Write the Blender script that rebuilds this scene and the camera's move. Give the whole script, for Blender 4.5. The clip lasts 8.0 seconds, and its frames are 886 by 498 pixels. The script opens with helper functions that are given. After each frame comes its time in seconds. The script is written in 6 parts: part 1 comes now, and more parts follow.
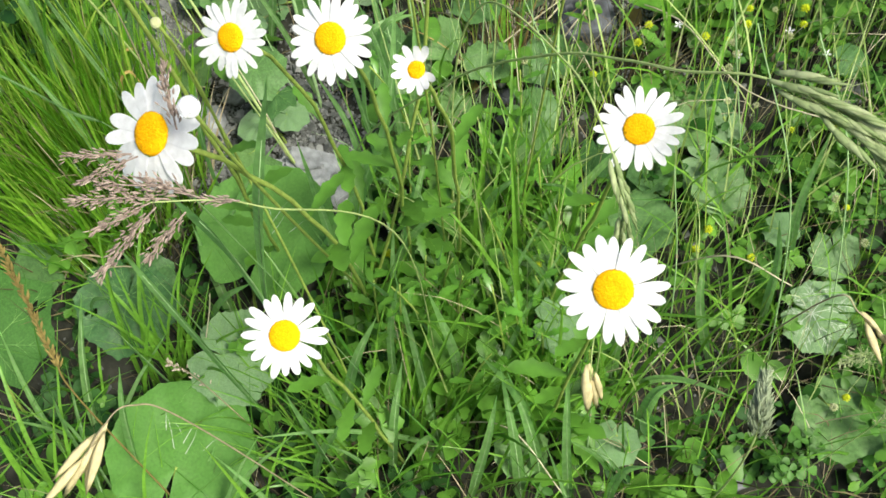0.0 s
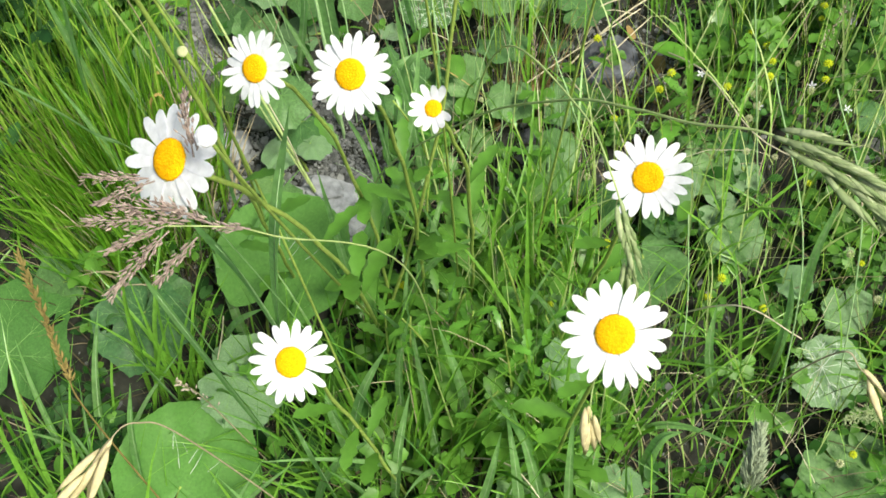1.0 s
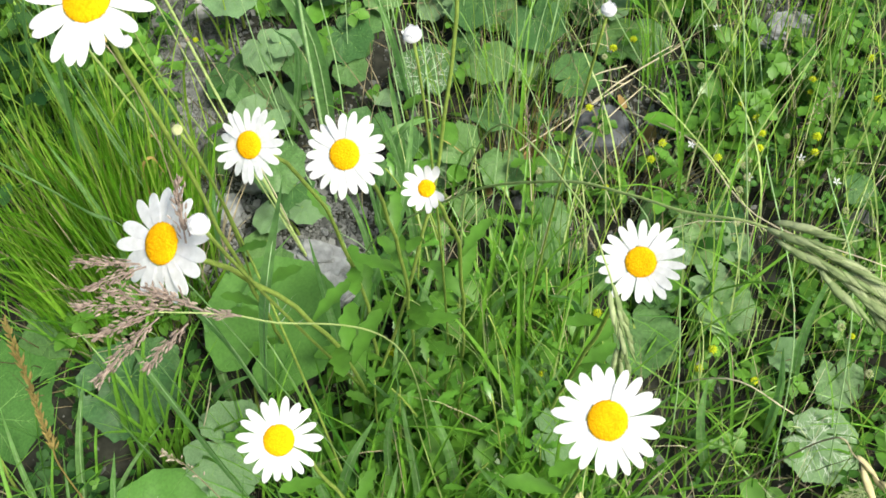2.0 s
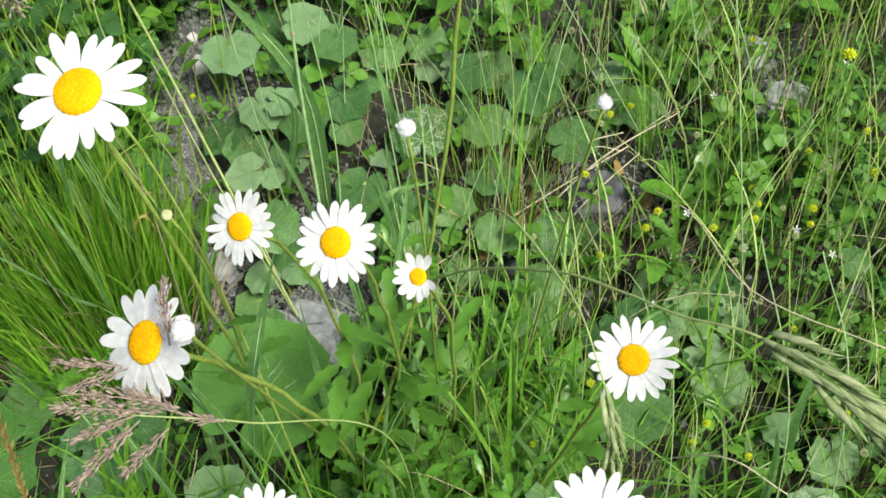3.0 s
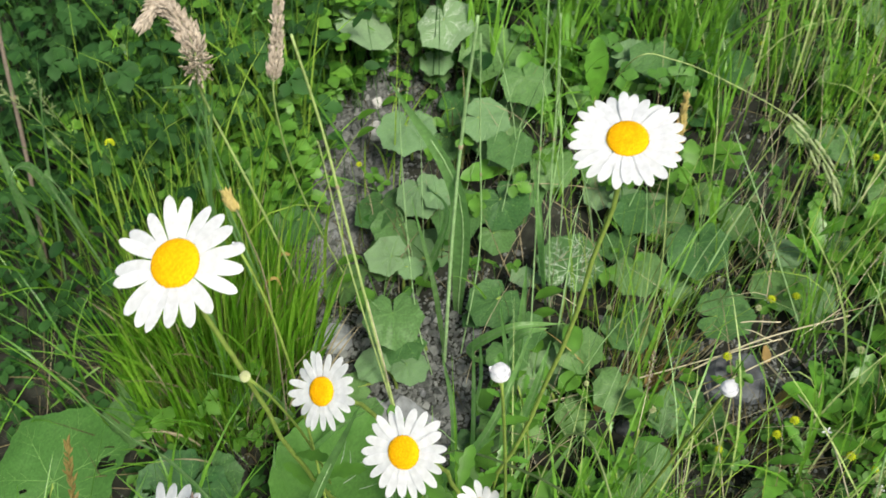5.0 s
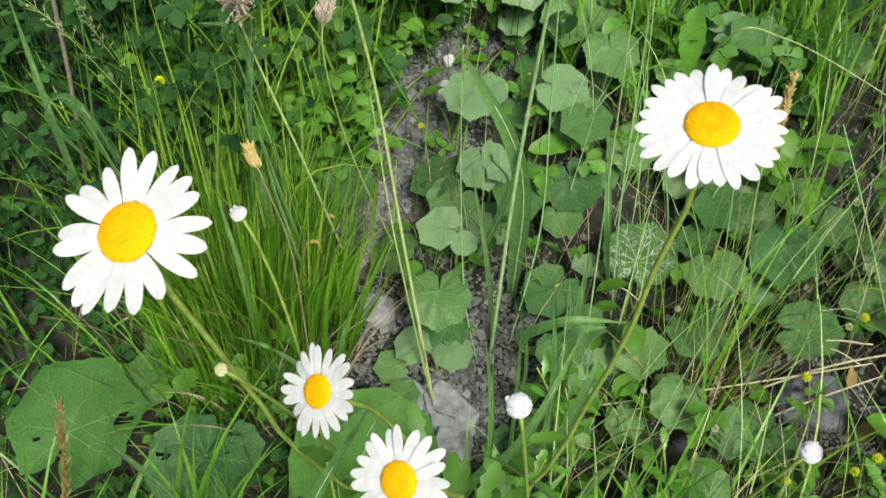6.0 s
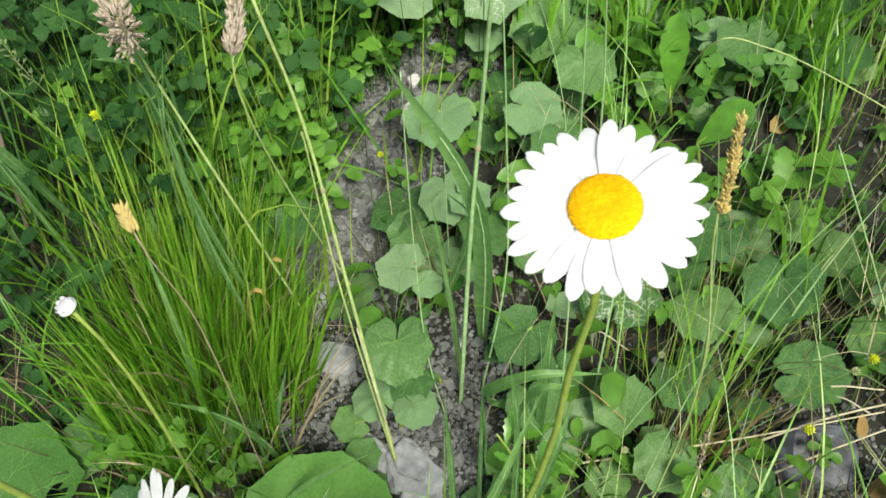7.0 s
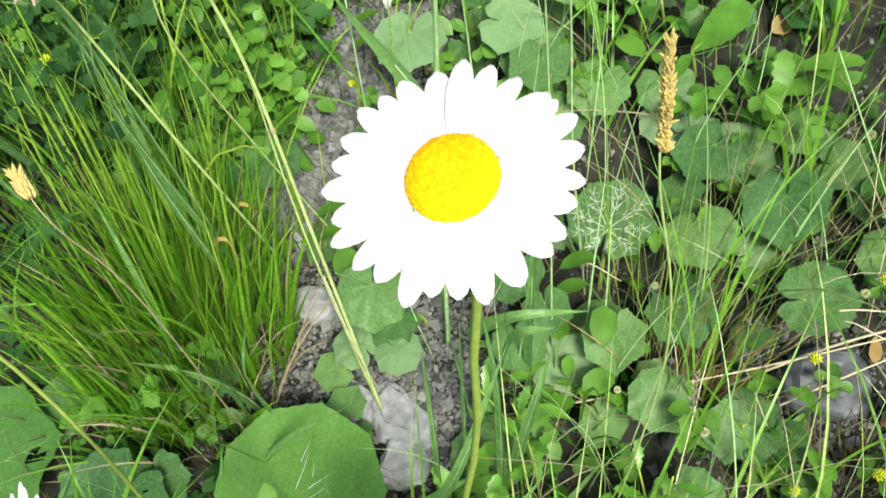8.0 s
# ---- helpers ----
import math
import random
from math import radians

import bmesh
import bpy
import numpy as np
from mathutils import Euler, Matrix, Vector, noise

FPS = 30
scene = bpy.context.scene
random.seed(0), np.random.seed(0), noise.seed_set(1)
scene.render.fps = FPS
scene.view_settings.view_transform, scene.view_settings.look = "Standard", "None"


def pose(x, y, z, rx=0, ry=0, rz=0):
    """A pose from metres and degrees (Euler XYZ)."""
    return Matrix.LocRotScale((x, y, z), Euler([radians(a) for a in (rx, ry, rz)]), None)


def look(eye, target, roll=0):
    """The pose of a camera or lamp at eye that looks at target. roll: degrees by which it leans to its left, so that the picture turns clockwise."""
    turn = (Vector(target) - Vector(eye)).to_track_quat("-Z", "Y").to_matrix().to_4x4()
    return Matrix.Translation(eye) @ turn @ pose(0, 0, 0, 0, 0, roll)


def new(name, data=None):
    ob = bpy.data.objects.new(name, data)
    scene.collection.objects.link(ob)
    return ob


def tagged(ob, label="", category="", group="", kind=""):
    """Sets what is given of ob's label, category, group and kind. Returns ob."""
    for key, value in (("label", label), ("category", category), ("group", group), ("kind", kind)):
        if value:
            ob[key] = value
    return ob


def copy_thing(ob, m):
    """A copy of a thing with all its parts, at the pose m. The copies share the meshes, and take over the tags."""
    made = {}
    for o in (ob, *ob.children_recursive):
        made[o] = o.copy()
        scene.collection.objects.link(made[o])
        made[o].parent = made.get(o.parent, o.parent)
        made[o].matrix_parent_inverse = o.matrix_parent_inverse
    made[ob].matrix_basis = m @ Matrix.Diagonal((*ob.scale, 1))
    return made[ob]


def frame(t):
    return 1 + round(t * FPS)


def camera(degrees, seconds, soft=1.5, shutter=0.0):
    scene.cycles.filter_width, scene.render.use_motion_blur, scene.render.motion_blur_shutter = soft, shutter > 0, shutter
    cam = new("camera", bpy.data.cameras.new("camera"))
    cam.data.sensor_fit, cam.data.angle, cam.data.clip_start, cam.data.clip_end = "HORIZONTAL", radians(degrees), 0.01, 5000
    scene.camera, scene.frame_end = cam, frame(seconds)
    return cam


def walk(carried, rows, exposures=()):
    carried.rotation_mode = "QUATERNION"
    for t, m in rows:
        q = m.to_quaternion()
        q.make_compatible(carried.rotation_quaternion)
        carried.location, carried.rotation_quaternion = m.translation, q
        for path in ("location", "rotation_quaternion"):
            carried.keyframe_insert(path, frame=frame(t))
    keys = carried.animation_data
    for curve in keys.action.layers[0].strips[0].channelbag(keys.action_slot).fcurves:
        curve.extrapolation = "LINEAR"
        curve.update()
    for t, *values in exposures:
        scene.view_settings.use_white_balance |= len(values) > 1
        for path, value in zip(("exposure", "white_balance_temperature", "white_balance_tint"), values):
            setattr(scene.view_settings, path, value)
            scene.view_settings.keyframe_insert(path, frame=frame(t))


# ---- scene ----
cam = camera(49.4, 8.0, soft=1.6, shutter=0.2)
PATH = [
    (0, (0.129, 0.096, 0.685), (-0.135, 1.266, -0.916), -7.6),
    (0.5, (0.129, 0.094, 0.69), (-0.158, 1.278, -0.897), -6.5),
    (1, (0.136, 0.094, 0.691), (-0.177, 1.311, -0.865), -6.0),
    (1.5, (0.136, 0.097, 0.693), (-0.178, 1.359, -0.826), -5.1),
    (1.7, (0.135, 0.098, 0.694), (-0.172, 1.38, -0.811), -4.7),
    (2.8, (0.132, 0.126, 0.71), (-0.166, 1.471, -0.74), -3.3),
    (3, (0.132, 0.126, 0.71), (-0.169, 1.486, -0.725), -2.7),
    (3.5, (0.128, 0.139, 0.733), (-0.21, 1.523, -0.671), -1.9),
    (4, (0.124, 0.148, 0.747), (-0.225, 1.562, -0.623), 0.8),
    (4.5, (0.125, 0.179, 0.757), (-0.284, 1.582, -0.609), 1.6),
    (5, (0.131, 0.209, 0.748), (-0.495, 1.5, -0.644), 3.1),
    (5.2, (0.135, 0.214, 0.738), (-0.534, 1.459, -0.677), 3.1),
    (6.3, (0.111, 0.301, 0.692), (-0.638, 1.456, -0.759), 3.6),
    (6.5, (0.108, 0.32, 0.684), (-0.653, 1.477, -0.759), 2.9),
    (7, (0.119, 0.362, 0.668), (-0.66, 1.503, -0.779), 0.5),
    (7.5, (0.126, 0.392, 0.661), (-0.664, 1.491, -0.812), -2.2),
    (8, (0.127, 0.418, 0.641), (-0.634, 1.413, -0.919), -5.0),
]
walk(cam, [(t, look(eye, target, roll)) for t, eye, target, roll in PATH], exposures=[(0.0, 1.02), (1.5, 1.04), (3.0, 0.86), (4.5, 0.68), (6.5, 0.64), (7.0, 0.82), (7.5, 0.90), (8.0, 1.17)])

# ---- world and light: bright, softly clouded day ----
SUN_UP, SUN_TURN = radians(49), radians(128)
world = bpy.data.worlds.new("sky")
scene.world = world
world.use_nodes = True
wn = world.node_tree.nodes
sky = wn.new("ShaderNodeTexSky")
sky.sky_type, sky.sun_disc, sky.sun_elevation, sky.sun_rotation = "NISHITA", False, SUN_UP, SUN_TURN
sky.air_density, sky.dust_density, sky.ozone_density = 1.0, 4.0, 1.0
world.node_tree.links.new(sky.outputs["Color"], wn["Background"].inputs["Color"])
wn["Background"].inputs["Strength"].default_value = 0.083
sun = new("sun", bpy.data.lights.new("sun", "SUN"))
sun.data.energy, sun.data.angle, sun.data.color = 3.25, radians(16), (1.0, 0.955, 0.84)
sun.matrix_world = look((2.05, -1.0, 3.0), (0.0, 0.6, 0.0))


# ---- materials ----
def material(name, low, high, rough=0.55, see_through=0.0, grain=60.0, bump=0.15, by="island", sheen=0.0, coarse=9.0, dark=0.75, gloss=0.22):
    """A procedural surface: two colours mixed by piece, fine grain, larger blotches and relief."""
    m = bpy.data.materials.new(name)
    m.use_nodes = True
    n, link = m.node_tree.nodes, m.node_tree.links.new
    b = n["Principled BSDF"]
    b.inputs["Roughness"].default_value = rough
    b.inputs["Specular IOR Level"].default_value = gloss
    b.inputs["Sheen Weight"].default_value = sheen
    where = n.new("ShaderNodeTexCoord")
    fine, broad = n.new("ShaderNodeTexNoise"), n.new("ShaderNodeTexNoise")
    fine.inputs["Scale"].default_value, fine.inputs["Detail"].default_value = grain, 4.0
    broad.inputs["Scale"].default_value, broad.inputs["Detail"].default_value = coarse, 3.0
    link(where.outputs["Object"], fine.inputs["Vector"])
    link(where.outputs["Object"], broad.inputs["Vector"])
    if by == "object":
        pick = n.new("ShaderNodeObjectInfo").outputs["Random"]
    else:
        pick = n.new("ShaderNodeNewGeometry").outputs["Random Per Island"]
    add = n.new("ShaderNodeMath")
    add.operation = "MULTIPLY_ADD"
    link(broad.outputs["Fac"], add.inputs[0])
    add.inputs[1].default_value = 0.7
    spread = n.new("ShaderNodeMath")
    spread.operation = "MULTIPLY_ADD"
    link(pick, spread.inputs[0])
    spread.inputs[1].default_value, spread.inputs[2].default_value = 0.9, -0.3
    link(spread.outputs[0], add.inputs[2])
    mix = n.new("ShaderNodeMix")
    mix.data_type, mix.clamp_factor = "RGBA", True
    mix.inputs["A"].default_value, mix.inputs["B"].default_value = (*low, 1), (*high, 1)
    link(add.outputs[0], mix.inputs["Factor"])
    speck = n.new("ShaderNodeMix")
    speck.data_type, speck.blend_type = "RGBA", "MULTIPLY"
    speck.inputs["Factor"].default_value = 1.0
    ramp = n.new("ShaderNodeMapRange")
    ramp.inputs["From Min"].default_value, ramp.inputs["From Max"].default_value = 0.3, 0.7
    ramp.inputs["To Min"].default_value, ramp.inputs["To Max"].default_value = dark, 1.15
    link(fine.outputs["Fac"], ramp.inputs["Value"])
    link(mix.outputs["Result"], speck.inputs["A"])
    link(ramp.outputs["Result"], speck.inputs["B"])
    link(speck.outputs["Result"], b.inputs["Base Color"])
    relief = n.new("ShaderNodeBump")
    relief.inputs["Strength"].default_value, relief.inputs["Distance"].default_value = bump, 0.002
    link(fine.outputs["Fac"], relief.inputs["Height"])
    link(relief.outputs["Normal"], b.inputs["Normal"])
    if see_through:
        t, both = n.new("ShaderNodeBsdfTranslucent"), n.new("ShaderNodeMixShader")
        link(speck.outputs["Result"], t.inputs["Color"])
        both.inputs["Fac"].default_value = see_through
        link(b.outputs["BSDF"], both.inputs[1])
        link(t.outputs["BSDF"], both.inputs[2])
        link(both.outputs["Shader"], n["Material Output"].inputs["Surface"])
    return m


SOIL = material("soil", (0.009, 0.010, 0.007), (0.050, 0.054, 0.041), 0.95, grain=90, bump=0.9, coarse=7, dark=0.4)
# beyond the stony slope the soil is overgrown with short turf
sn, sl = SOIL.node_tree.nodes, SOIL.node_tree.links.new
spot, patch = sn.new("ShaderNodeTexCoord"), sn.new("ShaderNodeTexNoise")
patch.inputs["Scale"].default_value, patch.inputs["Detail"].default_value = 2.2, 5.0
sl(spot.outputs["Object"], patch.inputs["Vector"])
away = sn.new("ShaderNodeVectorMath")
away.operation, away.inputs[1].default_value = "DISTANCE", (-0.15, 0.85, 0.08)
sl(spot.outputs["Object"], away.inputs[0])
grown = sn.new("ShaderNodeMath")
grown.operation, grown.inputs[1].default_value = "MULTIPLY_ADD", 0.9
sl(patch.outputs["Fac"], grown.inputs[0])
sl(away.outputs["Value"], grown.inputs[2])
turf, over = sn.new("ShaderNodeMapRange"), sn.new("ShaderNodeMix")
turf.inputs["From Min"].default_value, turf.inputs["From Max"].default_value = 1.15, 1.75
turf.inputs["To Min"].default_value, turf.inputs["To Max"].default_value = 0.0, 0.85
sl(grown.outputs[0], turf.inputs["Value"])
over.data_type = "RGBA"
over.inputs["B"].default_value = (0.045, 0.085, 0.02, 1)
sl(SOIL.node_tree.nodes["Principled BSDF"].inputs["Base Color"].links[0].from_socket, over.inputs["A"])
sl(turf.outputs["Result"], over.inputs["Factor"])
sl(over.outputs["Result"], SOIL.node_tree.nodes["Principled BSDF"].inputs["Base Color"])
GRAVEL = material("gravel", (0.058, 0.064, 0.060), (0.212, 0.224, 0.212), 0.85, grain=220, bump=0.5)
SLATE = material("slate", (0.06, 0.07, 0.08), (0.22, 0.24, 0.26), 0.55, grain=75, bump=1.0, by="object", coarse=45, dark=0.3, gloss=0.4)
PALE_STONE = material("pale_stone", (0.42, 0.42, 0.41), (0.62, 0.61, 0.59), 0.7, grain=150, bump=0.4, by="object")
PALE_SLATE = material("pale_slate", (0.215, 0.23, 0.235), (0.345, 0.365, 0.37), 0.65, grain=130, bump=0.8, by="object", coarse=40, dark=0.62, gloss=0.3)
BLADE = material("grass_green", (0.050, 0.19, 0.013), (0.25, 0.52, 0.058), 0.36, 0.4, grain=180, gloss=0.65)
LUSH = material("tuft_green", (0.105, 0.32, 0.014), (0.38, 0.69, 0.075), 0.4, 0.6, grain=180, gloss=0.35)
WIDE = material("wide_blade_green", (0.16, 0.40, 0.085), (0.36, 0.62, 0.22), 0.4, 0.66, grain=160, gloss=0.5)
LITTER = material("brown_litter", (0.045, 0.040, 0.018), (0.18, 0.158, 0.080), 0.85, 0.1, grain=200)
DEAD = material("dead_blade", (0.32, 0.22, 0.06), (0.58, 0.43, 0.16), 0.7, 0.3, grain=200)
OCHRE = material("ochre_spike", (0.50, 0.41, 0.12), (0.72, 0.60, 0.24), 0.8, 0.35)
STRAW = material("dry_straw", (0.20, 0.165, 0.09), (0.48, 0.42, 0.28), 0.75, 0.15, grain=200)
PALE_STRAW = material("pale_straw", (0.40, 0.36, 0.22), (0.66, 0.61, 0.44), 0.7, 0.1, grain=200)
CULM = material("pale_culm", (0.25, 0.375, 0.09), (0.49, 0.59, 0.25), 0.45, 0.15, grain=200, gloss=0.4)
OLIVE = material("olive_stalk", (0.14, 0.28, 0.025), (0.34, 0.50, 0.08), 0.5, 0.25, grain=200, gloss=0.3)
STALK = material("blue_green_stalk", (0.20, 0.38, 0.13), (0.40, 0.58, 0.29), 0.45, 0.2, grain=200, gloss=0.4)
COLTSFOOT = material("coltsfoot_green", (0.034, 0.115, 0.030), (0.138, 0.268, 0.078), 0.5, 0.24, grain=24, by="object", sheen=0.08, coarse=30, gloss=0.3)
DULL = material("dull_leaf", (0.030, 0.105, 0.018), (0.075, 0.19, 0.04), 0.6, 0.2, grain=70, by="object", coarse=30, gloss=0.2)
SMOOTH = material("smooth_leaf", (0.068, 0.190, 0.030), (0.108, 0.255, 0.046), 0.55, 0.2, grain=50, bump=0.1, by="object", sheen=0.08, coarse=12, dark=0.85, gloss=0.25)
GREYLEAF = material("grey_green_leaf", (0.12, 0.235, 0.095), (0.215, 0.345, 0.165), 0.75, 0.18, grain=70, by="object", sheen=0.2, coarse=30)
VEIN = material("pale_vein", (0.11, 0.25, 0.06), (0.18, 0.33, 0.10), 0.6, 0.2)
SILK = material("white_silk", (0.34, 0.44, 0.30), (0.50, 0.58, 0.46), 0.8)
HERB = material("herb_green", (0.024, 0.098, 0.008), (0.135, 0.32, 0.036), 0.48, 0.28, grain=90, gloss=0.38)
FRESH = material("fresh_green", (0.06, 0.22, 0.018), (0.16, 0.38, 0.045), 0.36, 0.35, grain=90, gloss=0.6)
# shaded copy of HERB: the undergrowth's shade is put into its colour
SHADEHERB = material("bush_shaded_green", (0.008, 0.039, 0.008), (0.045, 0.126, 0.029), 0.6, 0.22, grain=90, gloss=0.15)
FOXTAIL = material("foxtail_grey", (0.28, 0.36, 0.20), (0.44, 0.52, 0.34), 0.8, 0.3)
CLOVER = material("clover_green", (0.028, 0.105, 0.012), (0.11, 0.27, 0.045), 0.5, 0.28, grain=90, gloss=0.25)
# darkened herb green: shade between plants near the soil is put into the colour
LOWHERB = material("low_herb_shaded_green", (0.010, 0.054, 0.006), (0.060, 0.18, 0.027), 0.55, 0.24, grain=90, gloss=0.2)
STEM = material("daisy_stem", (0.20, 0.31, 0.05), (0.36, 0.47, 0.11), 0.5, 0.2, grain=200)
PETAL = material("petal_white", (0.64, 0.66, 0.69), (0.71, 0.725, 0.75), 0.6, 0.35, grain=300, bump=0.1, by="object", dark=0.95)
DISC = material("disc_yellow", (0.74, 0.385, 0.002), (0.79, 0.42, 0.003), 0.8, grain=900, bump=0.5, coarse=60, dark=0.86, gloss=0.08)
YELLOW = material("flower_yellow", (0.56, 0.64, 0.010), (0.68, 0.78, 0.04), 0.55, 0.25)
CREAM = material("cream_head", (0.38, 0.44, 0.20), (0.60, 0.62, 0.38), 0.8, 0.2)
PURPLE = material("purple_panicle", (0.22, 0.165, 0.135), (0.46, 0.375, 0.315), 0.8, 0.25, grain=300)
TAN = material("tan_panicle", (0.44, 0.365, 0.28), (0.68, 0.60, 0.49), 0.8, 0.3, grain=300)
BROME = material("green_spikelet", (0.27, 0.37, 0.15), (0.50, 0.58, 0.32), 0.6, 0.42, grain=250)
OAT = material("oat_husk", (0.46, 0.40, 0.18), (0.72, 0.65, 0.38), 0.7, 0.25, grain=200)
SPIKE = material("olive_brown_spike", (0.12, 0.095, 0.028), (0.30, 0.235, 0.075), 0.7, 0.2)
RUST = material("rusty_leaf", (0.20, 0.13, 0.045), (0.40, 0.285, 0.11), 0.7, 0.2)


# ---- mesh helpers ----
def mesh(name, verts, faces, mat, smooth=True):
    me = bpy.data.meshes.new(name)
    me.from_pydata([tuple(v) for v in verts], [], faces)
    me.materials.append(mat)
    me.polygons.foreach_set("use_smooth", [smooth] * len(me.polygons))
    me.update()
    return me


def part(name, data, parent, m=None, label=""):
    """One mesh object under a thing or under a part."""
    ob = new(name, data)
    ob.parent = parent
    if m is not None:
        ob.matrix_local = m
    return tagged(ob, label) if label else ob


def base(name, place, label, category, group="", m=None):
    """A thing: an empty at its foot, which carries its parts."""
    ob = new(name)
    ob.empty_display_size = 0.02
    ob.matrix_world = Matrix.Translation(place) if m is None else m
    return tagged(ob, label, category, group)


def ease(v, a, b):
    v = min(max((v - a) / (b - a), 0.0), 1.0)
    return v * v * (3 - 2 * v)


def ground_z(x, y):
    """The bank: rises away from the path, with soft hummocks; level far off."""
    yy = y if -1.6 < y < 3.2 else (-1.6 if y < 0 else 3.2)
    xx = min(max(x, -3.0), 3.0)
    z = -0.212 + 0.35 * yy + 0.024 * xx
    near = 1.0 - ease(max(abs(x), abs(y - 0.6)), 1.8, 4.0)
    return z + near * (0.013 * noise.noise((x * 5, y * 5, 0.3)) + 0.006 * noise.noise((x * 17, y * 17, 1.7)))


def curve(p, q, r, n):
    """Points on the bend from p by way of q to r."""
    p, q, r = Vector(p), Vector(q), Vector(r)
    return [(1 - s) ** 2 * p + 2 * s * (1 - s) * q + s * s * r for s in (i / n for i in range(n + 1))]


def ribbon(v, f, pts, width, face=(0, -0.6, 0.8), fold=0.25, taper=2.2, start=0.5):
    """A folded leaf blade along pts: keel and two wings, tapering to its tip."""
    n, o, face = len(pts) - 1, len(v), Vector(face)
    for i, p in enumerate(pts):
        s = i / n
        d = (pts[min(i + 1, n)] - pts[max(i - 1, 0)])
        w = d.cross(face)
        w = w - d * (w.dot(d) / max(d.dot(d), 1e-12))
        w = w.normalized() if w.length > 1e-9 else Vector((1, 0, 0))
        up = w.cross(d).normalized()
        h = 0.5 * width * max(0.04, (start + (1 - start) * min(1, s * 4)) * (1 - s ** taper))
        v += [p - w * h + up * h * fold, p.copy(), p + w * h + up * h * fold]
        if i:
            a = o + 3 * i
            f += [(a - 3, a - 2, a + 1, a), (a - 2, a - 1, a + 2, a + 1)]


def tube(v, f, pts, r0, r1, k=5):
    n, o = len(pts) - 1, len(v)
    ref = Vector((0.3, 0.9, 0.2))
    for i, p in enumerate(pts):
        d = (pts[min(i + 1, n)] - pts[max(i - 1, 0)]).normalized()
        a = d.cross(ref).normalized()
        b = d.cross(a)
        r = r0 + (r1 - r0) * i / n
        for j in range(k):
            w = 2 * math.pi * j / k
            v.append(p + (a * math.cos(w) + b * math.sin(w)) * r)
        if i:
            c = o + k * i
            f += [(c - k + j, c - k + (j + 1) % k, c + (j + 1) % k, c + j) for j in range(k)]
    f.append(tuple(o + k * n + j for j in range(k)))


def seed(v, f, p, d, length, width, k=5):
    """A husk: spindle from p along d."""
    d = Vector(d).normalized()
    a = d.cross(Vector((0.31, 0.22, 0.93))).normalized()
    b, o = d.cross(a), len(v)
    v.append(Vector(p))
    for s, r in ((0.2, 0.75), (0.45, 1.0), (0.75, 0.6)):
        for j in range(k):
            w = 2 * math.pi * j / k
            v.append(Vector(p) + d * length * s + (a * math.cos(w) * 0.5 + b * math.sin(w) * 0.38) * width * r)
    v.append(Vector(p) + d * length)
    for j in range(k):
        e = (j + 1) % k
        f += [(o, o + 1 + e, o + 1 + j), (o + 1 + j, o + 1 + e, o + 1 + k + e, o + 1 + k + j),
              (o + 1 + k + j, o + 1 + k + e, o + 1 + 2 * k + e, o + 1 + 2 * k + j), (o + 1 + 2 * k + j, o + 1 + 2 * k + e, o + 1 + 3 * k)]


def arc(p, length, heading, lean, bend, n):
    """A blade's middle line from p: leans by lean from upright and bends further on its way."""
    pts, q = [Vector(p)], Vector(p)
    h = Vector((math.cos(heading), math.sin(heading), 0))
    for i in range(n):
        a = lean + bend * ((i + 0.5) / n) ** 1.5
        q = q + (h * math.sin(a) + Vector((0, 0, math.cos(a)))) * (length / n)
        pts.append(q.copy())
    return pts


# ---- ground ----
def steps(a, b, fine, far):
    out, s = [], fine
    x = a
    while x < b:
        out.append(x)
        x += fine
    lo, hi = a, out[-1]
    while hi < far:
        s *= 1.35
        hi, lo = hi + s, lo - s
        out = [lo] + out + [hi]
    return out


gx, gy = steps(-1.3, 1.1, 0.016, 300), steps(-0.2, 1.9, 0.016, 300)
gv = [(x, y, ground_z(x, y)) for y in gy for x in gx]
gw = len(gx)
gf = [(j * gw + i, j * gw + i + 1, (j + 1) * gw + i + 1, (j + 1) * gw + i) for j in range(len(gy) - 1) for i in range(gw - 1)]
ground = tagged(new("ground", mesh("ground", gv, gf, SOIL)), "bank of grey-brown stony soil rising from the path", "ground", kind="structure")


# ---- stones ----
def stone_mesh(name, size, mat, rough=0.25, layers=0):
    bm = bmesh.new()
    bmesh.ops.create_icosphere(bm, subdivisions=3 if layers else 2, radius=1.0)
    off = Vector((random.uniform(0, 50), random.uniform(0, 50), random.uniform(0, 50)))
    for p in bm.verts:
        c = p.co.copy()
        k = 1 + rough * noise.noise(c * 1.1 + off) + 0.5 * rough * noise.noise(c * 2.7 + off)
        c = Vector([math.copysign(abs(e) ** 0.75, e) for e in c]) * k
        if layers:
            c.z = 0.6 * c.z + 0.4 * round(c.z * layers) / layers
        p.co = Vector((c.x * size[0], c.y * size[1], c.z * size[2])) * 0.5
    me = bpy.data.meshes.new(name)
    bm.to_mesh(me)
    bm.free()
    me.materials.append(mat)
    me.polygons.foreach_set("use_smooth", [False] * len(me.polygons))
    return me


def stone(x, y, size, mat, label, turn=0.0, lift=0.0, tip=0.0, layers=0):
    ob = new("stone", stone_mesh("stone", size, mat, layers=layers))
    ob.matrix_world = pose(x, y, ground_z(x, y) + size[2] * 0.2 + lift, 18 + tip, 0, turn)
    return tagged(ob, label, "stone")


